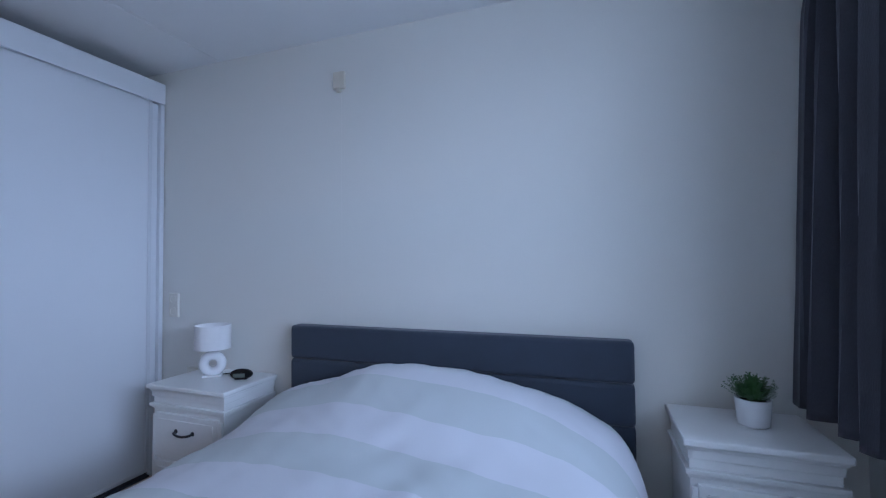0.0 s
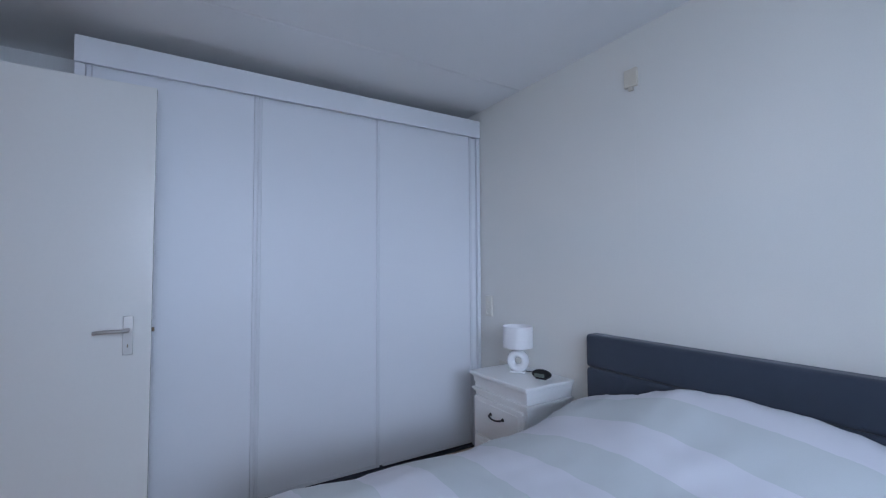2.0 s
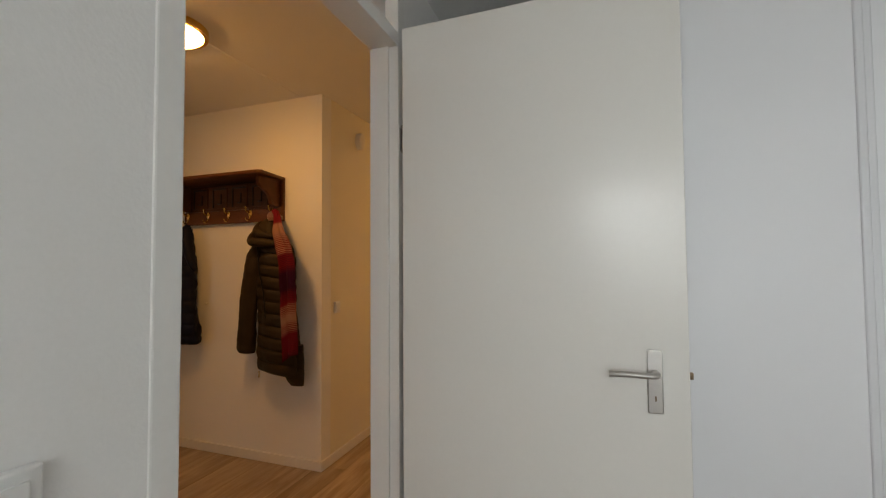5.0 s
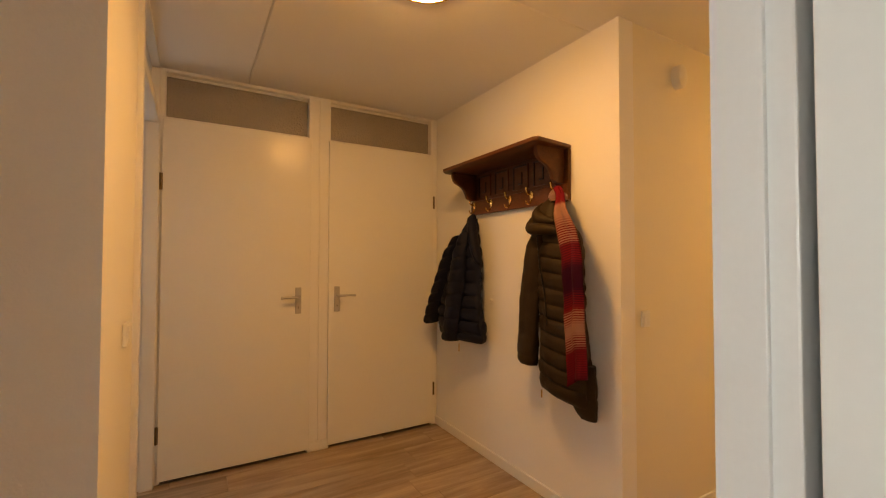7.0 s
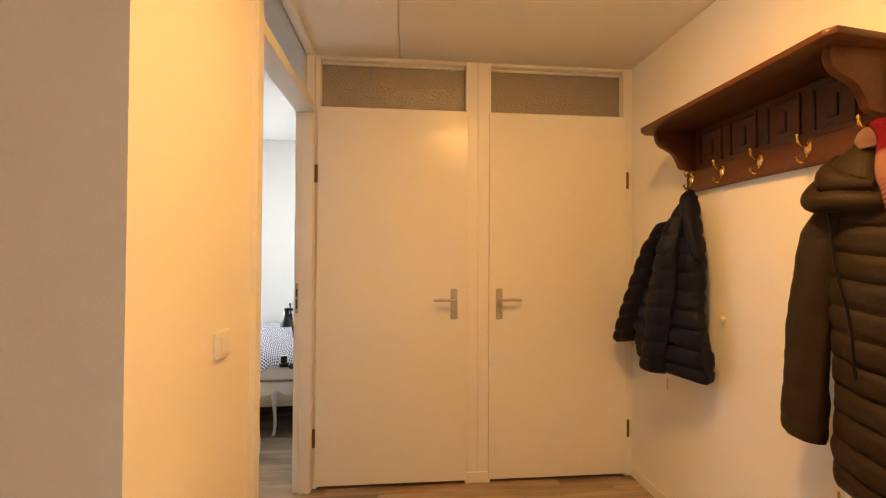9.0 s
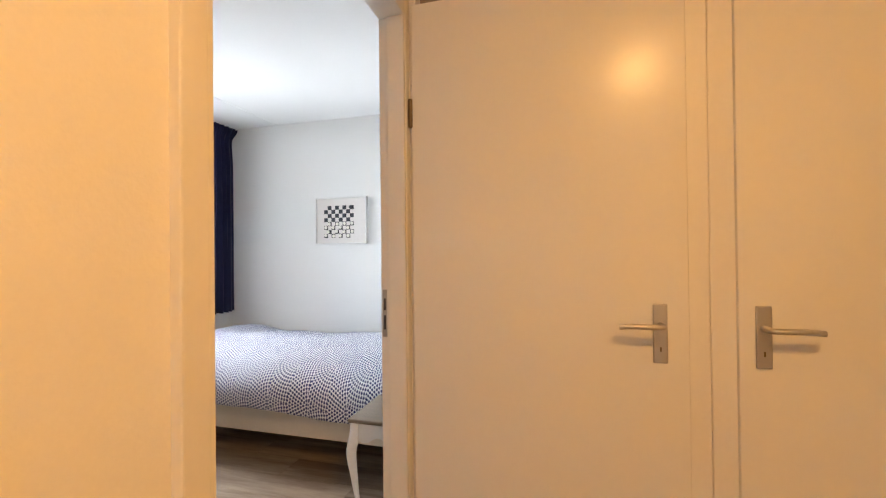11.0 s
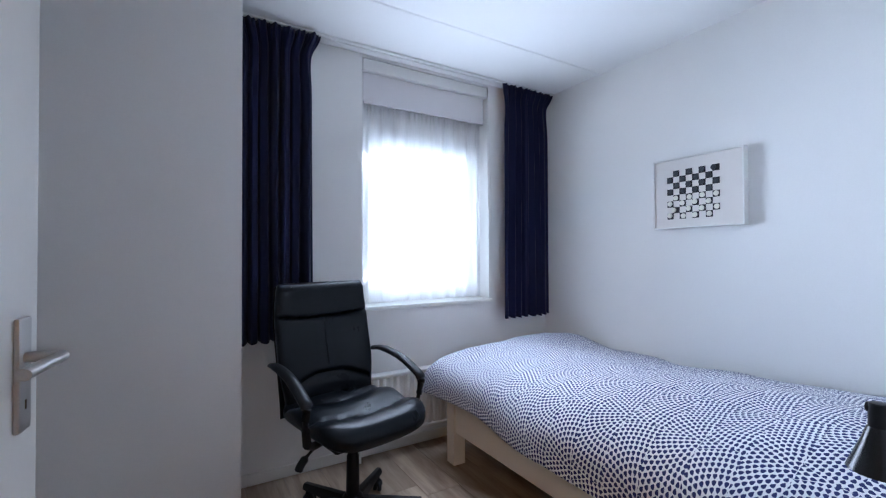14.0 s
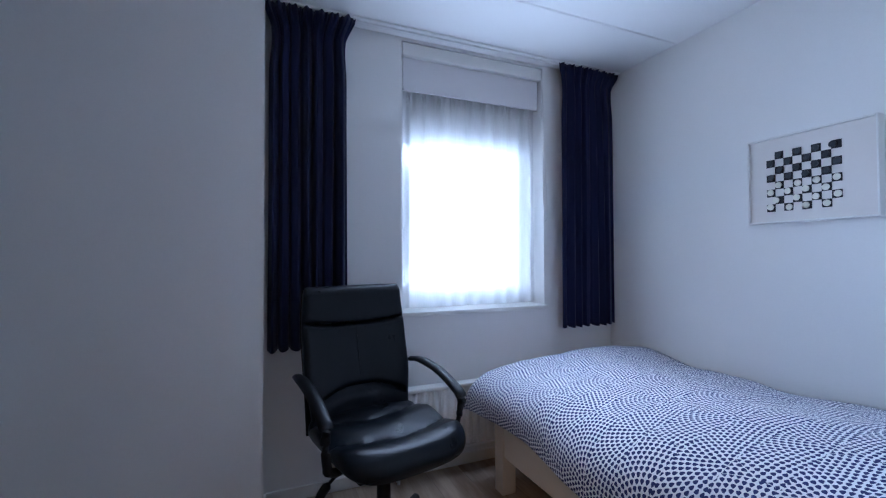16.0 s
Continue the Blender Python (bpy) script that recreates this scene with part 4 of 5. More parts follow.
# ---- hall ----
def coat_rack():
    t = thing("coat_rack", "dark stained oak coat rack with shelf and brass hooks", "coat rack", pose(0, 0, 0))
    y0, y1 = 0.52, 1.365
    back = part("back_board", box(0.001, 0.02, y0, y1 + 0.012, 1.565, 1.832, 0.003), DARK_WOOD, t, "carved dark oak back board")
    part("base_rail", box(0.02, 0.028, y0, y1 + 0.012, 1.565, 1.655, 0.004), DARK_WOOD, back)
    out = [(0.0, y0 - 0.03), (0.215, y0 - 0.03), (0.262, y0 + 0.02), (0.266, y1 + 0.02), (0.25, y1 + 0.045), (0.0, y1 + 0.012)]
    bm = bmesh.new()
    lo = [bm.verts.new((x, y, 1.832)) for x, y in out]
    hi = [bm.verts.new((x, y, 1.852)) for x, y in out]
    bm.faces.new(lo[::-1])
    bm.faces.new(hi)
    for i in range(6):
        bm.faces.new((lo[i], lo[(i + 1) % 6], hi[(i + 1) % 6], hi[i]))
    bmesh.ops.recalc_face_normals(bm, faces=bm.faces[:])
    bmesh.ops.bevel(bm, geom=bm.edges[:], offset=0.004, segments=2, affect="EDGES", profile=0.5)
    part("shelf", bm, DARK_WOOD, t, "dark oak shelf board with clipped corners")
    prof = [(0.02, 1.832)] + [tuple(p[:2]) for p in curve([(0.205, 1.832, 0), (0.205, 1.80, 0), (0.185, 1.765, 0), (0.13, 1.735, 0), (0.105, 1.70, 0), (0.09, 1.668, 0), (0.055, 1.655, 0)], 4)] + [(0.02, 1.655)]
    for yc in (y0 + 0.03, y1 - 0.04):
        part("bracket", prism(prof, yc, yc + 0.025, 0.003), DARK_WOOD, t, "curved dark oak shelf bracket")
    n = 4
    span = (y1 - y0 - 0.15) / n
    for k in range(n):
        a = y0 + 0.085 + span * k
        b = a + span - 0.05
        pan = part("carved_panel", box(0.018, 0.022, a, b, 1.672, 1.815, 0.001), DARK_WOOD, t)
        for s in ((a, a + 0.011, 1.675, 1.812), (a, b, 1.801, 1.812), (b - 0.052, b - 0.043, 1.70, 1.77), (a + 0.045, b - 0.043, 1.70, 1.709)):
            part("carved_line", box(0.0205, 0.0285, s[0], s[1], s[2], s[3], 0.003), SHADE_WOOD, pan)
        part("bead", box(0.0205, 0.030, b, b + 0.009, 1.672, 1.815, 0.003), DARK_WOOD, pan)
    for y in HOOKS:
        hk = part("coat_hook", lathe([(0.0, 0.0), (0.013, 0.0), (0.014, 0.003), (0.009, 0.006), (0.0, 0.007)], 16, pose(0.028, y, 1.625, 0, 90, 0) @ Matrix.Diagonal((1.8, 1, 1, 1))), BRASS, t, "polished brass coat hook")
        part("upper_prong", tube(curve([(0.03, y, 1.632), (0.05, y, 1.63), (0.064, y, 1.642), (0.066, y, 1.66)], 5), 0.0045, 8), BRASS, hk)
        part("lower_prong", tube(curve([(0.03, y, 1.618), (0.034, y, 1.592), (0.046, y, 1.577), (0.062, y, 1.578), (0.07, y, 1.594)], 5), 0.004, 8), BRASS, hk)
        part("knob", lathe([(0.0, -0.007), (0.006, -0.004), (0.007, 0.0), (0.006, 0.004), (0.0, 0.007)], 12, pose(0.066, y, 1.662)), BRASS, hk)


# darkened oak for the carved lines: the shade of the carving is in the colour
SHADE_WOOD = material("shadowed carved oak", (0.03, 0.010, 0.006), 0.5, vary=0.3, bump=0.2)
HOOKS = [0.56, 0.745, 0.93, 1.115, 1.30]
coat_rack()


def quilt(z, step, depth):
    return 1 - depth * (1 - abs(math.sin(math.pi * z / step))) ** 2


def puffy(rows, step, depth, n=40, seed=0.0, tilt=0.0):
    """A quilted garment through rows of (z, y, x, half width, half depth), thickest in the middle of each baffle."""
    pts = curve([(r[1], r[2], r[0]) for r in rows], 26)
    half = curve([(r[3], r[4], 0) for r in rows], 26)
    rings = []
    for p, h in zip(pts, half):
        q = quilt(p.z, step, depth)
        ring = []
        for k in range(n):
            a = 2 * math.pi * k / n
            c, s = math.cos(a), math.sin(a)
            w = 1 + 0.14 * noise.noise(Vector((c * 1.6 + seed, s * 1.6, p.z * 6))) + 0.05 * noise.noise(Vector((c * 4, s * 4 + seed, p.z * 22)))
            yy = p.x + h.x * c * w * (0.985 + 0.015 * q)
            xx = p.y + h.y * s * w * q
            ring.append((max(xx, 0.006), yy, p.z + tilt * c * h.x))
        rings.append(ring)
    return loft(rings)


def jacket():
    t = thing("jacket", "short navy quilted jacket hanging from a coat hook", "jacket", pose(0, 0, 0))
    body = [(1.535, 0.60, 0.065, 0.03, 0.028), (1.46, 0.585, 0.075, 0.065, 0.05), (1.36, 0.56, 0.085, 0.12, 0.07), (1.22, 0.53, 0.09, 0.165, 0.08), (1.05, 0.50, 0.095, 0.20, 0.085), (0.90, 0.49, 0.095, 0.245, 0.085), (0.78, 0.495, 0.09, 0.262, 0.08), (0.745, 0.495, 0.085, 0.24, 0.06)]
    part("body", puffy(body, 0.08, 0.22, 44, 1.0), JACKET, t, "navy quilted body")
    left = [(1.42, 0.50, 0.12, 0.04, 0.04), (1.30, 0.43, 0.135, 0.06, 0.055), (1.12, 0.33, 0.14, 0.08, 0.06), (0.95, 0.24, 0.14, 0.085, 0.06), (0.84, 0.175, 0.135, 0.09, 0.055), (0.81, 0.165, 0.13, 0.075, 0.04)]
    part("sleeve", puffy(left, 0.08, 0.2, 30, 3.0, 0.25), JACKET, t, "navy quilted sleeve")
    right = [(1.44, 0.60, 0.13, 0.04, 0.035), (1.30, 0.585, 0.155, 0.06, 0.05), (1.10, 0.555, 0.165, 0.075, 0.055), (0.90, 0.515, 0.165, 0.08, 0.055), (0.76, 0.475, 0.16, 0.08, 0.05), (0.73, 0.47, 0.155, 0.065, 0.035)]
    part("sleeve", puffy(right, 0.08, 0.2, 30, 5.0, 0.12), JACKET, t, "navy quilted sleeve")
    part("collar", puffy([(1.565, 0.59, 0.06, 0.014, 0.014), (1.53, 0.605, 0.08, 0.03, 0.03), (1.45, 0.635, 0.10, 0.03, 0.035), (1.35, 0.672, 0.105, 0.028, 0.035), (1.27, 0.70, 0.10, 0.024, 0.025), (1.24, 0.708, 0.095, 0.012, 0.012)], 0.2, 0.1, 24, 7.0), JACKET, t)
    part("loop", tube(curve([(0.05, 0.56, 1.583), (0.052, 0.575, 1.565), (0.06, 0.60, 1.54)], 4), 0.003, 6), JACKET, t)
    part("zip_pull", box(0.175, 0.18, 0.60, 0.606, 0.685, 0.735, 0.001), BRASS, t)


def parka():
    t = thing("parka", "long olive brown quilted coat hanging from a coat hook", "coat", pose(0, 0, 0))
    body = [(1.48, 1.34, 0.07, 0.08, 0.045), (1.40, 1.36, 0.075, 0.125, 0.06), (1.28, 1.375, 0.08, 0.132, 0.07), (1.10, 1.385, 0.08, 0.142, 0.07), (0.90, 1.395, 0.08, 0.147, 0.07), (0.74, 1.40, 0.08, 0.147, 0.07), (0.64, 1.40, 0.08, 0.147, 0.065), (0.60, 1.40, 0.075, 0.15, 0.05)]
    part("body", puffy(body, 0.075, 0.19, 48, 11.0, -0.12), PARKA, t, "olive brown quilted body")
    sl = [(1.42, 1.28, 0.10, 0.045, 0.04), (1.32, 1.235, 0.11, 0.06, 0.045), (1.12, 1.205, 0.115, 0.062, 0.045), (0.92, 1.185, 0.115, 0.062, 0.045), (0.76, 1.17, 0.11, 0.065, 0.045), (0.72, 1.17, 0.105, 0.055, 0.035)]
    part("sleeve", puffy(sl, 0.11, 0.09, 30, 13.0), PARKA, t, "olive brown sleeve")
    hood = [(1.60, 1.325, 0.055, 0.018, 0.015), (1.565, 1.325, 0.07, 0.04, 0.03), (1.525, 1.32, 0.085, 0.068, 0.045), (1.48, 1.315, 0.095, 0.095, 0.055), (1.44, 1.315, 0.10, 0.10, 0.05), (1.41, 1.315, 0.095, 0.085, 0.035)]
    hd = part("hood", puffy(hood, 0.2, 0.12, 40, 17.0, -0.2), PARKA, t, "olive brown quilted hood fallen shut")
    rim = curve([(0.09, 1.225, 1.50), (0.135, 1.235, 1.455), (0.165, 1.265, 1.425), (0.165, 1.33, 1.42), (0.135, 1.40, 1.41), (0.10, 1.43, 1.40)], 8)
    part("hood_rim", tube(rim, [0.016 + 0.014 * math.sin(math.pi * k / (len(rim) - 1)) for k in range(len(rim))], 14), PARKA, hd)
    fold = curve([(0.075, 1.25, 1.555), (0.125, 1.27, 1.50), (0.15, 1.32, 1.47), (0.13, 1.39, 1.455)], 8)
    part("hood_fold", tube(fold, [0.012 + 0.022 * math.sin(math.pi * k / (len(fold) - 1)) for k in range(len(fold))], 14), PARKA, hd)
    tail = [(0.78, 1.49, 0.06, 0.075, 0.04), (0.66, 1.495, 0.06, 0.08, 0.045), (0.58, 1.505, 0.06, 0.065, 0.04), (0.53, 1.52, 0.055, 0.045, 0.028)]
    part("hem", puffy(tail, 0.105, 0.25, 28, 19.0), PARKA, t)
    part("drawcord", tube(curve([(0.15, 1.29, 1.40), (0.155, 1.31, 1.25), (0.155, 1.345, 1.10), (0.155, 1.36, 0.95)], 6), 0.0035, 6), BLACK_PLASTIC, t)
    part("zip_pull", box(0.105, 0.11, 1.27, 1.276, 0.57, 0.61, 0.001), BRASS, t)


def scarf():
    t = thing("scarf", "long red and pink striped scarf over the coat", "scarf", pose(0, 0, 0))

    def strip(u, v):
        # over the hook, then down the front of the coat
        s = v
        z = 1.618 - 0.90 * s + 0.012 * math.sin(3 * u) + 0.05 * s * (u - 0.5)
        yc = 1.372 + 0.158 * (1 - (1 - min(s / 0.42, 1)) ** 2) + 0.025 * s
        half = 0.014 + 0.036 * smooth01(s / 0.28)
        x = 0.085 + 0.085 * smooth01(s / 0.18) - 0.01 * smooth01((s - 0.5) / 0.5)
        x += 0.008 * math.sin(u * 9 + 2 * s) + 0.012 * fold_noise(u, s * 3, 2.0, 3.0)
        return x, yc + half * (2 * u - 1), z, u, v

    grid_cloth("strip", strip, 18, 90, SCARF, t, "", 0.01)

    def back(u, v):
        z = 1.60 - 0.42 * v
        return 0.05 + 0.02 * smooth01(v / 0.2) + 0.006 * math.sin(7 * u), 1.32 - 0.10 * smooth01(v / 0.3) + 0.03 * (2 * u - 1), z, u, 0.5 + 0.05 * v

    grid_cloth("short_end", back, 10, 30, SCARF, t, "", 0.01)
    roll = puffy([(1.625, 1.32, 0.055, 0.015, 0.015), (1.61, 1.335, 0.065, 0.035, 0.022), (1.585, 1.36, 0.08, 0.055, 0.028), (1.56, 1.375, 0.09, 0.05, 0.024)], 0.3, 0.05, 24, 23.0)
    part("neck_roll", roll, PINK_WOOL, t, "pale pink bunched wool over the hook")


PINK_WOOL = material("pale pink wool", (0.17, 0.08, 0.065), 0.95, vary=0.25, scale=25, fine=400, bump=0.6, sheen=0.3)
jacket()
parka()
scarf()


# ---- small room ----
def picture():
    t = thing("picture", "white framed picture of a draughts board with discs", "picture", pose(2.85, -1.82, 1.317))
    w, h = 0.467, 0.386
    part("backing", box(0.006, w - 0.006, 0.002, 0.034, 0.006, h - 0.006), MAT_BOARD, t)
    for a in ((0, 0.008, 0, h), (w - 0.008, w, 0, h), (0.008, w - 0.008, 0, 0.008), (0.008, w - 0.008, h - 0.008, h)):
        part("frame_bar", box(a[0], a[1], 0, 0.044, a[2], a[3], 0.002), TRIM, t, "white frame bar")
    sq, x0, z0 = 0.0342, 0.114, 0.051
    for r in range(8):
        for c in range(8):
            if (r + c) % 2 == 1:
                continue
            # rows count from the top, columns from the right-hand end
            cx, cz = x0 + sq * (c + 0.5), z0 + 0.0334 * (7 - r + 0.5)
            part("printed_square", box(cx - sq / 2, cx + sq / 2, 0.034, 0.0352, cz - 0.0167, cz + 0.0167), INK, t)
            dark = r < 4
            dx, dz = random.uniform(-0.004, 0.004), random.uniform(-0.002, 0.004)
            if (r, c) in ((0, 0), (6, 6)):
                dx += 0.014
            disc = lathe([(0.0, 0.0), (0.0128, 0.0), (0.0135, 0.001), (0.0135, 0.004), (0.0115, 0.005), (0.0105, 0.0042), (0.006, 0.0042), (0.005, 0.0052), (0.0, 0.0052)], 20, pose(cx + dx, 0.0352, cz + dz, -90, 0, 0))
            part("draughts_disc", disc, DISC_DARK if dark else DISC_LIGHT, t)


random.seed(21)
picture()

drape("curtain", "navy blue pleated curtain beside the window", NAVY, -0.055, 0.30, 0.74, 2.352, 4.145, 7, 0.034, "navy curtains", 0.035, 1.0)
drape("curtain", "navy blue pleated curtain in the room corner", NAVY, -1.765, -1.36, 0.74, 2.352, 4.145, 7, 0.032, "navy curtains", 0.03, 4.0)
rail = thing("curtain_rail", "slim white double ceiling curtain rail", "rail", pose(4.145, -1.81, H))
for dx in (-0.018, 0.018):
    part("track", box(dx - 0.011, dx + 0.011, 0, 2.13, -0.013, -0.001, 0.002), WHITE_PLASTIC, rail)

rb = thing("roller_blind", "raised white roller blind in the window opening", "blind", pose(4.245, -0.365, 0))
part("cassette", box(-0.012, 0.05, -0.915, 0, 2.278, 2.349, 0.006, 3), TRIM, rb, "white blind cassette")
part("blind_cloth", box(0.018, 0.022, -0.90, -0.012, 2.105, 2.285), BLIND, rb)
part("bottom_bar", box(0.012, 0.028, -0.90, -0.012, 2.092, 2.108, 0.004), BLIND, rb)
part("chain", tube(curve([(-0.014, -0.918, 2.29), (-0.016, -0.930, 1.9), (-0.016, -0.945, 1.5), (-0.016, -0.94, 1.40), (-0.016, -0.928, 1.42), (-0.014, -0.916, 1.6), (-0.012, -0.912, 2.28)], 8), 0.0022, 6), WHITE_PLASTIC, rb, "white bead chain")

sc = thing("sheer_curtain", "white pleated sheer curtain hanging in the window", "curtain", pose(4.315, -1.275, 0))


def sheer(u, v):
    z = 2.13 - 1.245 * v
    w = 0.905
    drop = 2.13 - z
    ph = 2 * math.pi * 10 * u + 0.8 * noise.noise(Vector((u * 4, v * 1.2, 3)))
    pinch = math.exp(-(drop / 0.10) ** 2)
    a = 0.014 * (0.6 + 0.8 * noise.noise(Vector((u * 7, 1.0, v)))) * (1 - 0.4 * pinch) + 0.003
    return a * math.sin(ph) + 0.006 * pinch * math.sin(ph * 3), w * u + 0.3 * a * math.cos(ph), z - 0.018 * abs(math.sin(ph / 2)) * pinch * 0.4, u, v


grid_cloth("voile", sheer, 200, 50, SHEER, sc, "", 0)
part("curtain_wire", tube([(0, 0.0, 2.125), (0, 0.905, 2.125)], 0.004, 8), WHITE_PLASTIC, sc)


def radiator():
    t = thing("radiator", "white ribbed panel radiator below the window", "radiator", pose(4.14, -1.35, 0.12))
    L, h = 1.05, 0.36
    pts = [(0.0 if k % 4 in (1, 2) else 0.010, L * k / 96, 0) for k in range(97)]
    for side in (0, 1):
        x = 0.008 if side == 0 else 0.052
        bm = loft([[(x + (p[0] if not side else -p[0]), p[1], z) for p in pts] for z in (0.02, h - 0.02)], False)
        ob = part("ribbed_panel", bm, TRIM, t, "white ribbed steel panel")
        so = ob.modifiers.new("thickness", "SOLIDIFY")
        so.thickness = 0.0015
    part("top_rail", box(0.0, 0.066, 0, L, h - 0.022, h, 0.006, 3), TRIM, t)
    part("bottom_rail", box(0.0, 0.066, 0, L, 0, 0.022, 0.006, 3), TRIM, t)
    part("wall_bracket", box(0.06, 0.09, 0.15, 0.19, 0.05, h - 0.05), TRIM, t)
    part("wall_bracket", box(0.06, 0.09, L - 0.19, L - 0.15, 0.05, h - 0.05), TRIM, t)
    for dx in (0.02, 0.045):
        part("pipe", cyl(0.007, 0.007, -0.12, 0.01, 12, 0, pose(dx, L - 0.02, 0)), WHITE_PLASTIC, t, "white radiator pipe")
    part("valve", cyl(0.016, 0.016, -0.03, 0.02, 20, 0.003, pose(0.033, L + 0.005, 0)), WHITE_PLASTIC, t)


radiator()


def bed_single():
    t = thing("single_bed", "ivory wooden single bed with a navy and white duvet", "bed", pose(1.96, -1.80, 0))
    L, W = 1.97, 1.045
    for x in (0.0, L - 0.075):
        for y in (0.0, W - 0.075):
            part("leg", box(x, x + 0.075, y, y + 0.075, 0, 0.375, 0.004), BED_WOOD, t)
    for y in (0.008, W - 0.036):
        part("side_rail", box(0.075, L - 0.075, y, y + 0.028, 0.185, 0.372, 0.004), BED_WOOD, t, "ivory painted side rail")
    for x in (0.008, L - 0.036):
        part("end_rail", box(x, x + 0.028, 0.075, W - 0.075, 0.185, 0.372, 0.004), BED_WOOD, t)
    for k in range(12):
        x = 0.12 + k * 0.155
        part("slat", box(x, x + 0.07, 0.036, W - 0.036, 0.30, 0.318, 0.003), BED_WOOD, t)
    part("mattress", box(0.04, L - 0.04, 0.036, W - 0.036, 0.32, 0.50, 0.05, 4), DAMASK_PLAIN, t, "white mattress")

    n = 2.0 / 3.6
    even, around = by_length(lambda q: (1.1 * math.sin(0.5 * math.pi * q) ** n, 0.27 * max(math.cos(0.5 * math.pi * q), 0) ** n))

    def duvet(u, v):
        x = -0.0 + v * (L + 0.125)
        a = 0.5 * math.pi * even(u)
        s, c = math.sin(a), math.cos(a)
        hem = 0.385 + 0.012 * math.sin(v * 17) - 0.045 * smooth01((0.85 - v) / 0.6)
        east = (1 - max((v - 0.93) / 0.07, 0) ** 3.2) ** (1 / 3.2)
        west = smooth01(v / 0.03) * 0.1 + 0.9
        top = 0.655 + 0.03 * math.exp(-((v - 0.12) / 0.12) ** 2) + 0.016 * math.sin(4.2 * v + 1) - hem
        y = 0.005 + (W + 0.075 + 0.02 * math.sin(v * 13 + 1)) * (abs(s) ** n)
        z = hem + top * (abs(c) ** n) * (0.12 + 0.88 * east) * west
        if u < 0.25:
            z -= 0.02 * (1 - u / 0.25) ** 2
        # the pillow end stands up, the duvet sinks towards the wall beyond it
        z -= 0.062 * smooth01((0.93 - v) / 0.16) * (1 - smooth01(u / 0.5))
        z += 0.016 * fold_noise(x, y, 3.5, 2.5) + 0.006 * fold_noise(x * 0.6, y, 12.0, 7.5)
        arc = u * around + 0.01 * fold_noise(x, y, 4.0, 1.0)
        return x, y, z, arc, v * 2.1

    grid_cloth("duvet", duvet, 80, 110, PRINT, t, "white duvet with navy drops in rings")


bed_single()


def side_table():
    t = thing("side_table", "white side table with curved legs and a greige top", "table", pose(1.965, -0.735, 0))
    w, d, h = 0.285, 0.395, 0.50
    part("table_top", box(0, w, 0, d, h - 0.018, h, 0.006, 3), TAUPE_WOOD, t, "greige wooden table top")
    wave = [(0.03 + (d - 0.06) * k / 20, h - 0.105 + 0.02 * math.sin(math.pi * k / 20) ** 2 + 0.008 * math.cos(4 * math.pi * k / 20)) for k in range(21)]
    for x in (0.012, w - 0.028):
        bm = prism([(y, z) for y, z in wave] + [(d - 0.03, h - 0.018), (0.03, h - 0.018)], 0, 0.016)
        bmesh.ops.transform(bm, matrix=Matrix.Translation((x + 0.016, 0, 0)) @ pose(0, 0, 0, 0, 0, 90), verts=bm.verts[:])
        part("apron", bm, WHITE_WOOD, t, "white shaped apron")
    wx = [(0.03 + (w - 0.06) * k / 20, h - 0.105 + 0.02 * math.sin(math.pi * k / 20) ** 2 + 0.008 * math.cos(4 * math.pi * k / 20)) for k in range(21)]
    for y in (0.012, d - 0.028):
        part("apron", prism(wx + [(w - 0.03, h - 0.018), (0.03, h - 0.018)], y, y + 0.016), WHITE_WOOD, t, "white shaped apron")
    for sx, x in ((-1, 0.028), (1, w - 0.028)):
        for sy, y in ((-1, 0.028), (1, d - 0.028)):
            pts = curve([(x, y, h - 0.018), (x + sx * 0.004, y + sy * 0.004, h - 0.08), (x + sx * 0.016, y + sy * 0.016, h - 0.15), (x + sx * 0.006, y + sy * 0.006, h - 0.28), (x - sx * 0.004, y - sy * 0.004, 0.10), (x + sx * 0.002, y + sy * 0.002, 0.03), (x + sx * 0.014, y + sy * 0.014, 0.0)], 6)
            rs = [max(0.011, 0.025 - 0.0155 * smooth01((h - 0.05 - p.z) / 0.38)) for p in pts]
            part("leg", tube(pts, rs, 12), WHITE_WOOD, t, "white curved leg")


side_table()
dl = thing("desk_lamp", "black metal desk lamp with a conical shade", "lamp", pose(2.045, -0.625, 0.50))
part("base", lathe([(0.0, 0.0), (0.062, 0.0), (0.064, 0.006), (0.06, 0.018), (0.012, 0.022), (0.0, 0.022)], 36), ENAMEL, dl, "black round lamp base")
part("arm", tube([(0.0, 0.0, 0.015), (0.030, 0.088, 0.37), (0.034, 0.10, 0.445)], 0.007, 12), BLACK_PLASTIC, dl)
shade = part("shade", lathe([(0.013, 0.376), (0.018, 0.372), (0.024, 0.352), (0.046, 0.296), (0.044, 0.296), (0.022, 0.35), (0.013, 0.37)], 36, pose(0.052, 0.10, 0)), ENAMEL, dl, "black conical shade")
part("lamp_holder", cyl(0.016, 0.015, 0.365, 0.415, 20, 0.003, pose(0.052, 0.10, 0)), BLACK_PLASTIC, dl)
part("joint", cyl(0.009, 0.009, -0.028, 0.028, 16, 0.002, pose(0.042, 0.10, 0.405, 0, 90, 0)), BLACK_PLASTIC, dl)
ph = thing("desk_phone", "small black and white cordless phone in its cradle", "phone", pose(2.15, -0.655, 0.50, 0, 0, 15))
part("cradle", box(-0.03, 0.03, -0.035, 0.035, 0, 0.02, 0.006, 3), BLACK_PLASTIC, ph)
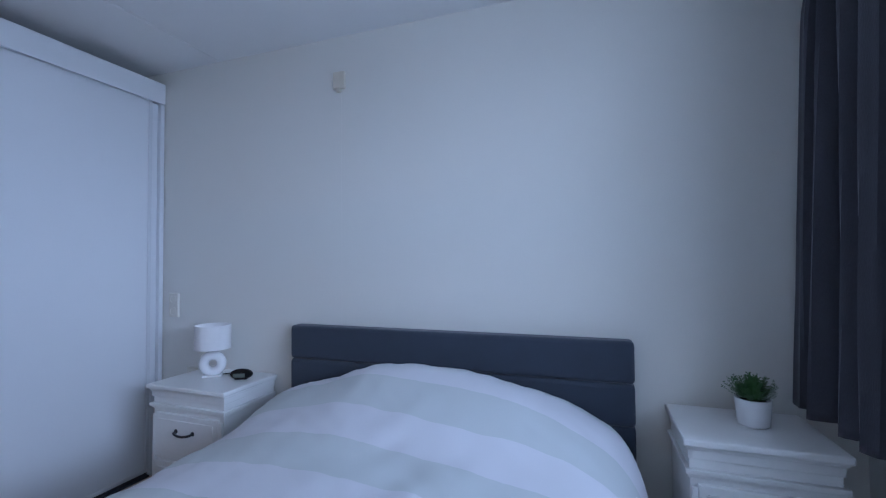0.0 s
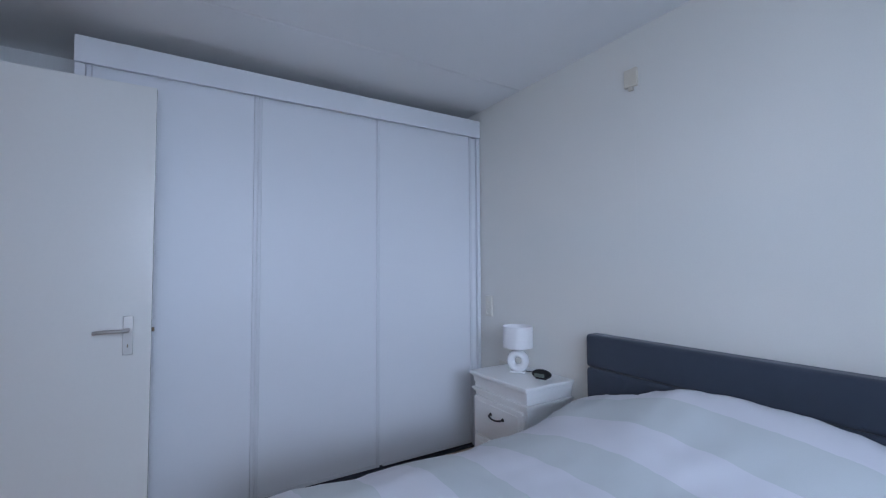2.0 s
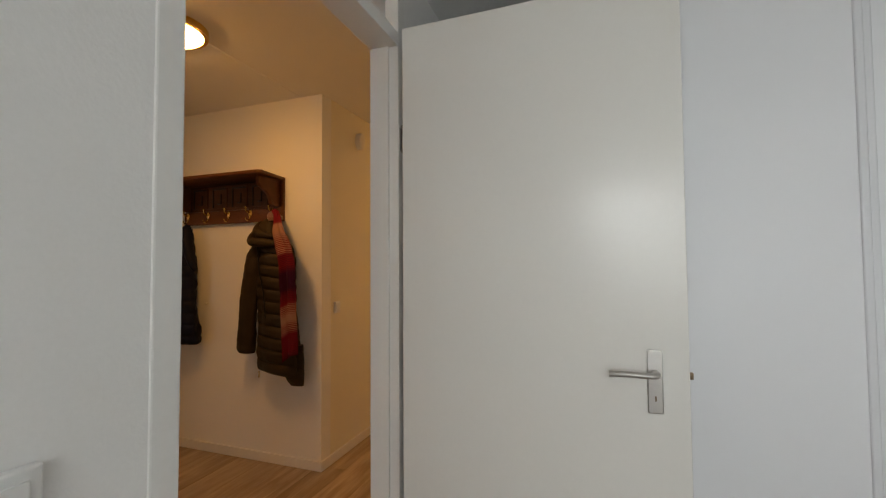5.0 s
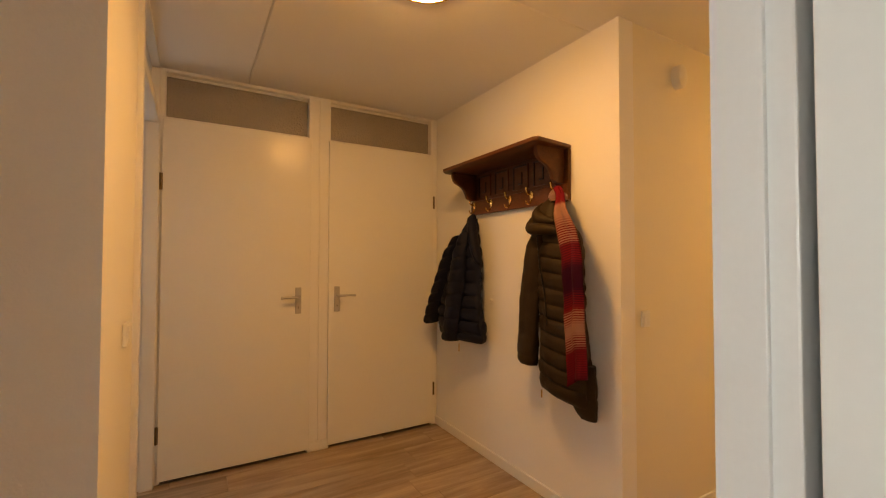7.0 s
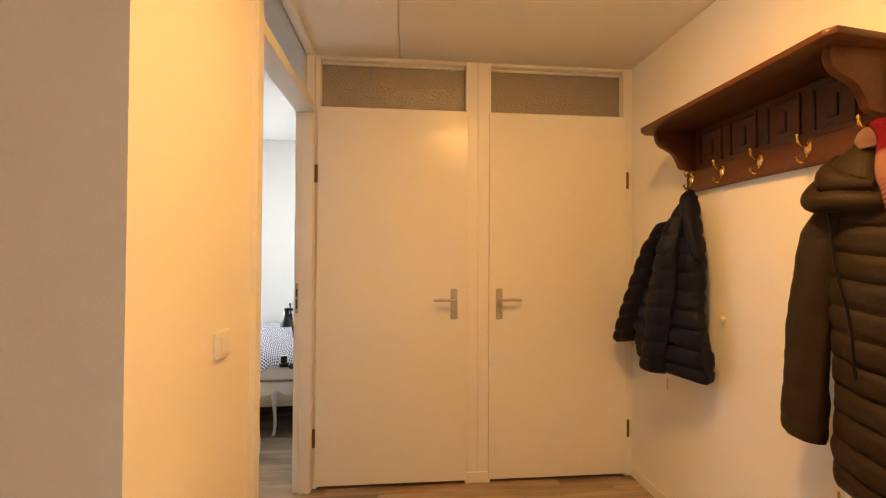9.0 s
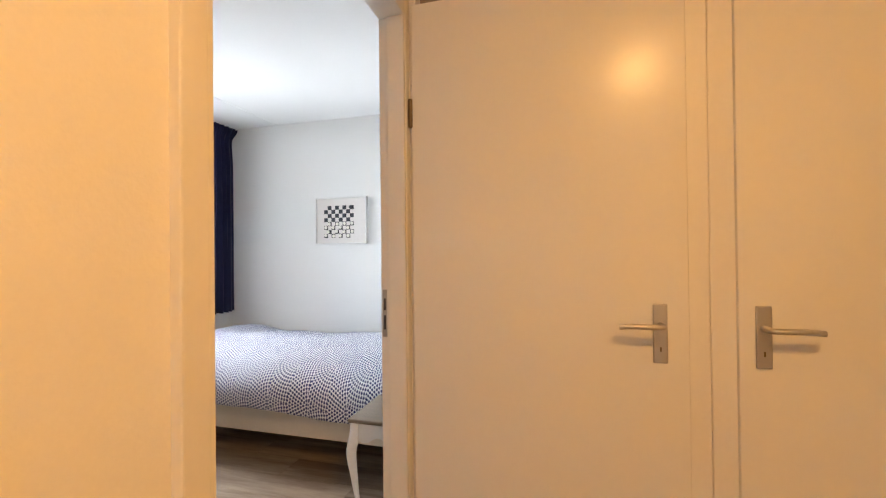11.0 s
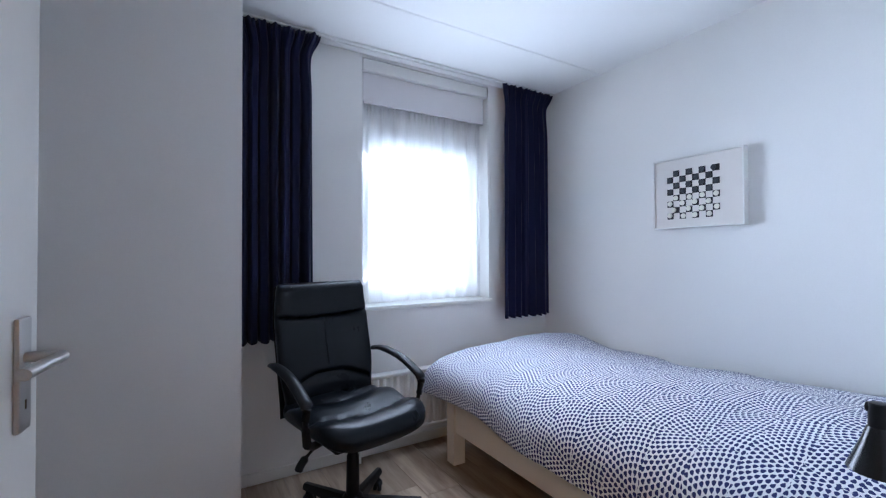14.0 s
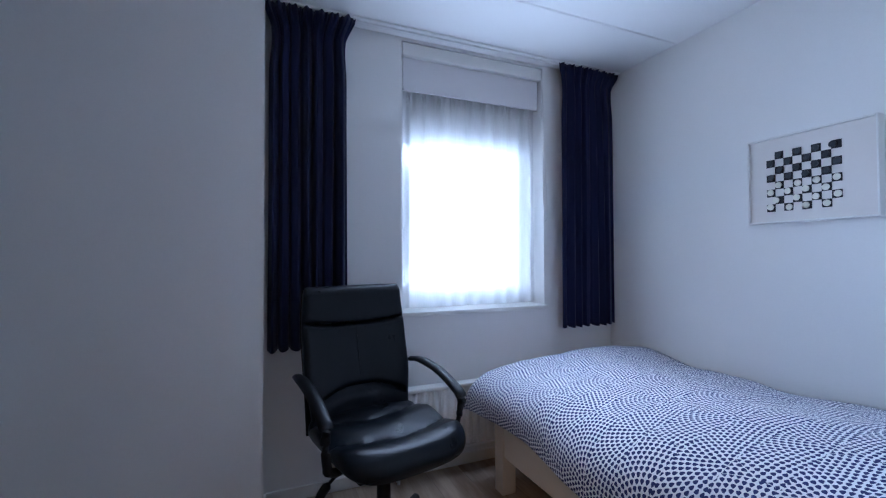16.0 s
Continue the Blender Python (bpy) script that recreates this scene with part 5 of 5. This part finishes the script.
part("handset", box(-0.024, 0.024, -0.014, 0.008, 0.018, 0.075, 0.006, 3), WHITE_PLASTIC, ph, "white handset back")
part("handset_front", box(-0.021, 0.021, 0.0075, 0.012, 0.022, 0.071, 0.002), BLACK_PLASTIC, ph)


def office_chair():
    """Faces local +x."""
    t = thing("office_chair", "black leather swivel office chair on five castors", "chair", pose(3.655, -0.105, 0, 0, 0, 192))

    def pad(cx, cz, lx, ly, thick, fn, nx=28, ny=28):
        rings = []
        for i in range(nx + 1):
            s = -1 + 2 * i / nx
            e = (1 - abs(s) ** 5) ** (1 / 5) if abs(s) < 1 else 0.0
            ring = []
            for k in range(ny * 2):
                a = 2 * math.pi * k / (ny * 2)
                c, sn = math.cos(a), math.sin(a)
                yy = ly * max(e, 0.55) * math.copysign(abs(c) ** 0.5, c)
                zz = thick * max(e, 0.08) * math.copysign(abs(sn) ** 0.6, sn)
                ring.append(fn(s, yy, zz, lx))
            rings.append(ring)
        return loft(rings)

    def seat_fn(s, y, z, lx):
        x = 0.015 + s * lx
        arc = s + 0.25 * (y / 0.25) ** 2
        ridge = 0.009 * math.cos(arc * 7.5) - 0.010 * math.exp(-((arc - 0.42) / 0.04) ** 2) - 0.010 * math.exp(-((arc + 0.42) / 0.04) ** 2) if z > 0 else 0
        return x, y, 0.485 + z + ridge - 0.02 * max(s - 0.6, 0) / 0.4 + 0.018 * (y / 0.25) ** 2

    part("seat", pad(0, 0, 0.255, 0.25, 0.045, seat_fn), LEATHER, t, "black leather seat cushion with cross seams")
    part("seat_pan", box(-0.19, 0.20, -0.19, 0.19, 0.425, 0.448, 0.01, 3), BLACK_PLASTIC, t)

    def back_x(z):
        return -0.215 - 0.10 * smooth01((z - 0.45) / 0.62) - 0.015 * math.sin((z - 0.45) * 5)

    def back_ring(z, w, th, seams=True):
        bx = back_x(z)
        out = []
        for k in range(72):
            a = 2 * math.pi * k / 72
            c, s = math.cos(a), math.sin(a)
            y = w * math.copysign(abs(c) ** 0.45, c)
            q = 1.0
            if seams:
                # one seam under the head rest, one arched over the lumbar pad
                head = 0.898 - 0.018 * (1 - (y / 0.23) ** 2)
                arch = 0.575 + 0.055 * (1 - (y / 0.20) ** 2)
                q -= 0.5 * math.exp(-((z - head) / 0.008) ** 2) + 0.38 * math.exp(-((z - arch) / 0.009) ** 2) * (abs(y) < 0.2)
                q += 0.12 * math.exp(-((z - arch + 0.04) / 0.03) ** 2) * (1 - (y / 0.24) ** 2)
            out.append((bx + th * q * math.copysign(abs(s) ** 0.7, s) + 0.03 * (y / 0.22) ** 2, y, z))
        return out

    rings = []
    for i in range(91):
        z = 0.455 + 0.59 * i / 90
        w = 0.217 + 0.020 * smooth01((z - 0.50) / 0.2) - 0.012 * smooth01((z - 0.85) / 0.2)
        end = min(1, ((z - 0.455) / 0.03) ** 0.5 if z < 0.485 else 1, max((1.045 - z) / 0.03, 0.02) ** 0.5)
        rings.append(back_ring(z, w * (0.94 + 0.06 * end), 0.042 * max(end, 0.15)))
    part("backrest", loft(rings), LEATHER, t, "black leather backrest with an arched lumbar seam")
    shell = [back_ring(z, 0.234 - 0.012 * smooth01((z - 0.85) / 0.2), 0.008, False) for z in (0.46 + 0.57 * k / 24 for k in range(25))]
    shell = [[(x - 0.032, y, z) for x, y, z in r] for r in shell]
    part("back_shell", loft(shell), BLACK_PLASTIC, t)
    for s in (-1, 1):
        a = curve([(0.11, s * 0.262, 0.455), (0.125, s * 0.275, 0.55), (0.135, s * 0.276, 0.612), (0.10, s * 0.276, 0.638), (0.0, s * 0.274, 0.679), (-0.10, s * 0.272, 0.698), (-0.18, s * 0.270, 0.703), (-0.235, s * 0.262, 0.695)], 7)
        rs = [0.017 if p.z < 0.596 else 0.025 - 0.005 * smooth01((-0.12 - p.x) / 0.12) for p in a]
        part("armrest", tube(a, rs, 14, None, 0.55), BLACK_PLASTIC, t, "curved black plastic armrest")
        part("arm_mount", tube(curve([(0.11, s * 0.262, 0.46), (0.08, s * 0.22, 0.435), (0.05, s * 0.15, 0.433)], 4), 0.016, 10), BLACK_PLASTIC, t)
    seam = [(back_x(z) + 0.0415 * (0.93 if z < 0.66 else 1), 0.0, z) for z in (0.64 + 0.235 * k / 16 for k in range(17))]
    part("back_seam", tube(seam, 0.0022, 6), LEATHER, t, "stitched seam down the backrest")
    for y in (0.018, 0.044):
        part("washing_label", box(0.058, 0.0595, y, y + 0.016, 0.352, 0.43, 0.0005), WHITE_PLASTIC, t, "small white cloth label under the seat")
    part("mechanism", box(-0.10, 0.09, -0.06, 0.06, 0.39, 0.426, 0.01, 3), BLACK_PLASTIC, t)
    lev = part("tilt_lever", tube(curve([(0.02, -0.05, 0.41), (0.03, -0.18, 0.405), (0.05, -0.24, 0.385)], 5), 0.006, 8), BLACK_PLASTIC, t, "black lever with a paddle knob")
    part("lever_knob", tube(curve([(0.047, -0.235, 0.387), (0.055, -0.262, 0.365), (0.06, -0.275, 0.345)], 4), [0.008] + [0.016] * 7 + [0.009], 10), BLACK_PLASTIC, lev)
    part("gas_lift", lathe([(0.0, 0.10), (0.026, 0.10), (0.030, 0.12), (0.026, 0.30), (0.022, 0.31), (0.022, 0.395), (0.0, 0.395)], 28), BLACK_PLASTIC, t, "black gas lift column")
    base = part("base_hub", lathe([(0.0, 0.075), (0.04, 0.075), (0.048, 0.09), (0.045, 0.125), (0.032, 0.14), (0.0, 0.14)], 28), BLACK_PLASTIC, t)
    for k in range(5):
        ang = 72 * k + 52
        rot = pose(0, 0, 0, 0, 0, ang)
        sec = []
        for i in range(9):
            f = i / 8
            x, z0, hh, ww = 0.03 + 0.27 * f, 0.072 + 0.004 * f, 0.052 - 0.026 * f, 0.026 - 0.008 * f
            zt = z0 + hh
            sec.append([rot @ Vector(p) for p in ((x, -ww, z0), (x, ww, z0), (x, ww * 0.85, zt - 0.008), (x, ww * 0.5, zt), (x, -ww * 0.5, zt), (x, -ww * 0.85, zt - 0.008))])
        leg = part("base_leg", loft(sec), BLACK_PLASTIC, t, "black star base leg")
        cas = part("castor", lathe([(0.0, 0.046), (0.010, 0.046), (0.010, 0.08), (0.0, 0.08)], 14, rot @ pose(0.285, 0, 0)), BLACK_PLASTIC, t, "twin wheel castor")
        for sy in (-1, 1):
            part("wheel", lathe([(0.0, -0.009), (0.022, -0.009), (0.0255, -0.005), (0.0255, 0.005), (0.022, 0.009), (0.0, 0.009)], 24, rot @ pose(0.285 - 0.008, sy * 0.012, 0.0255, 90, 0, 30 * k)), BLACK_PLASTIC, cas)
        part("castor_hood", lathe([(0.0, 0.0), (0.027, 0.0), (0.026, 0.012), (0.016, 0.024), (0.0, 0.027)], 20, rot @ pose(0.28, 0, 0.03)), BLACK_PLASTIC, cas)


office_chair()

floor_boards()
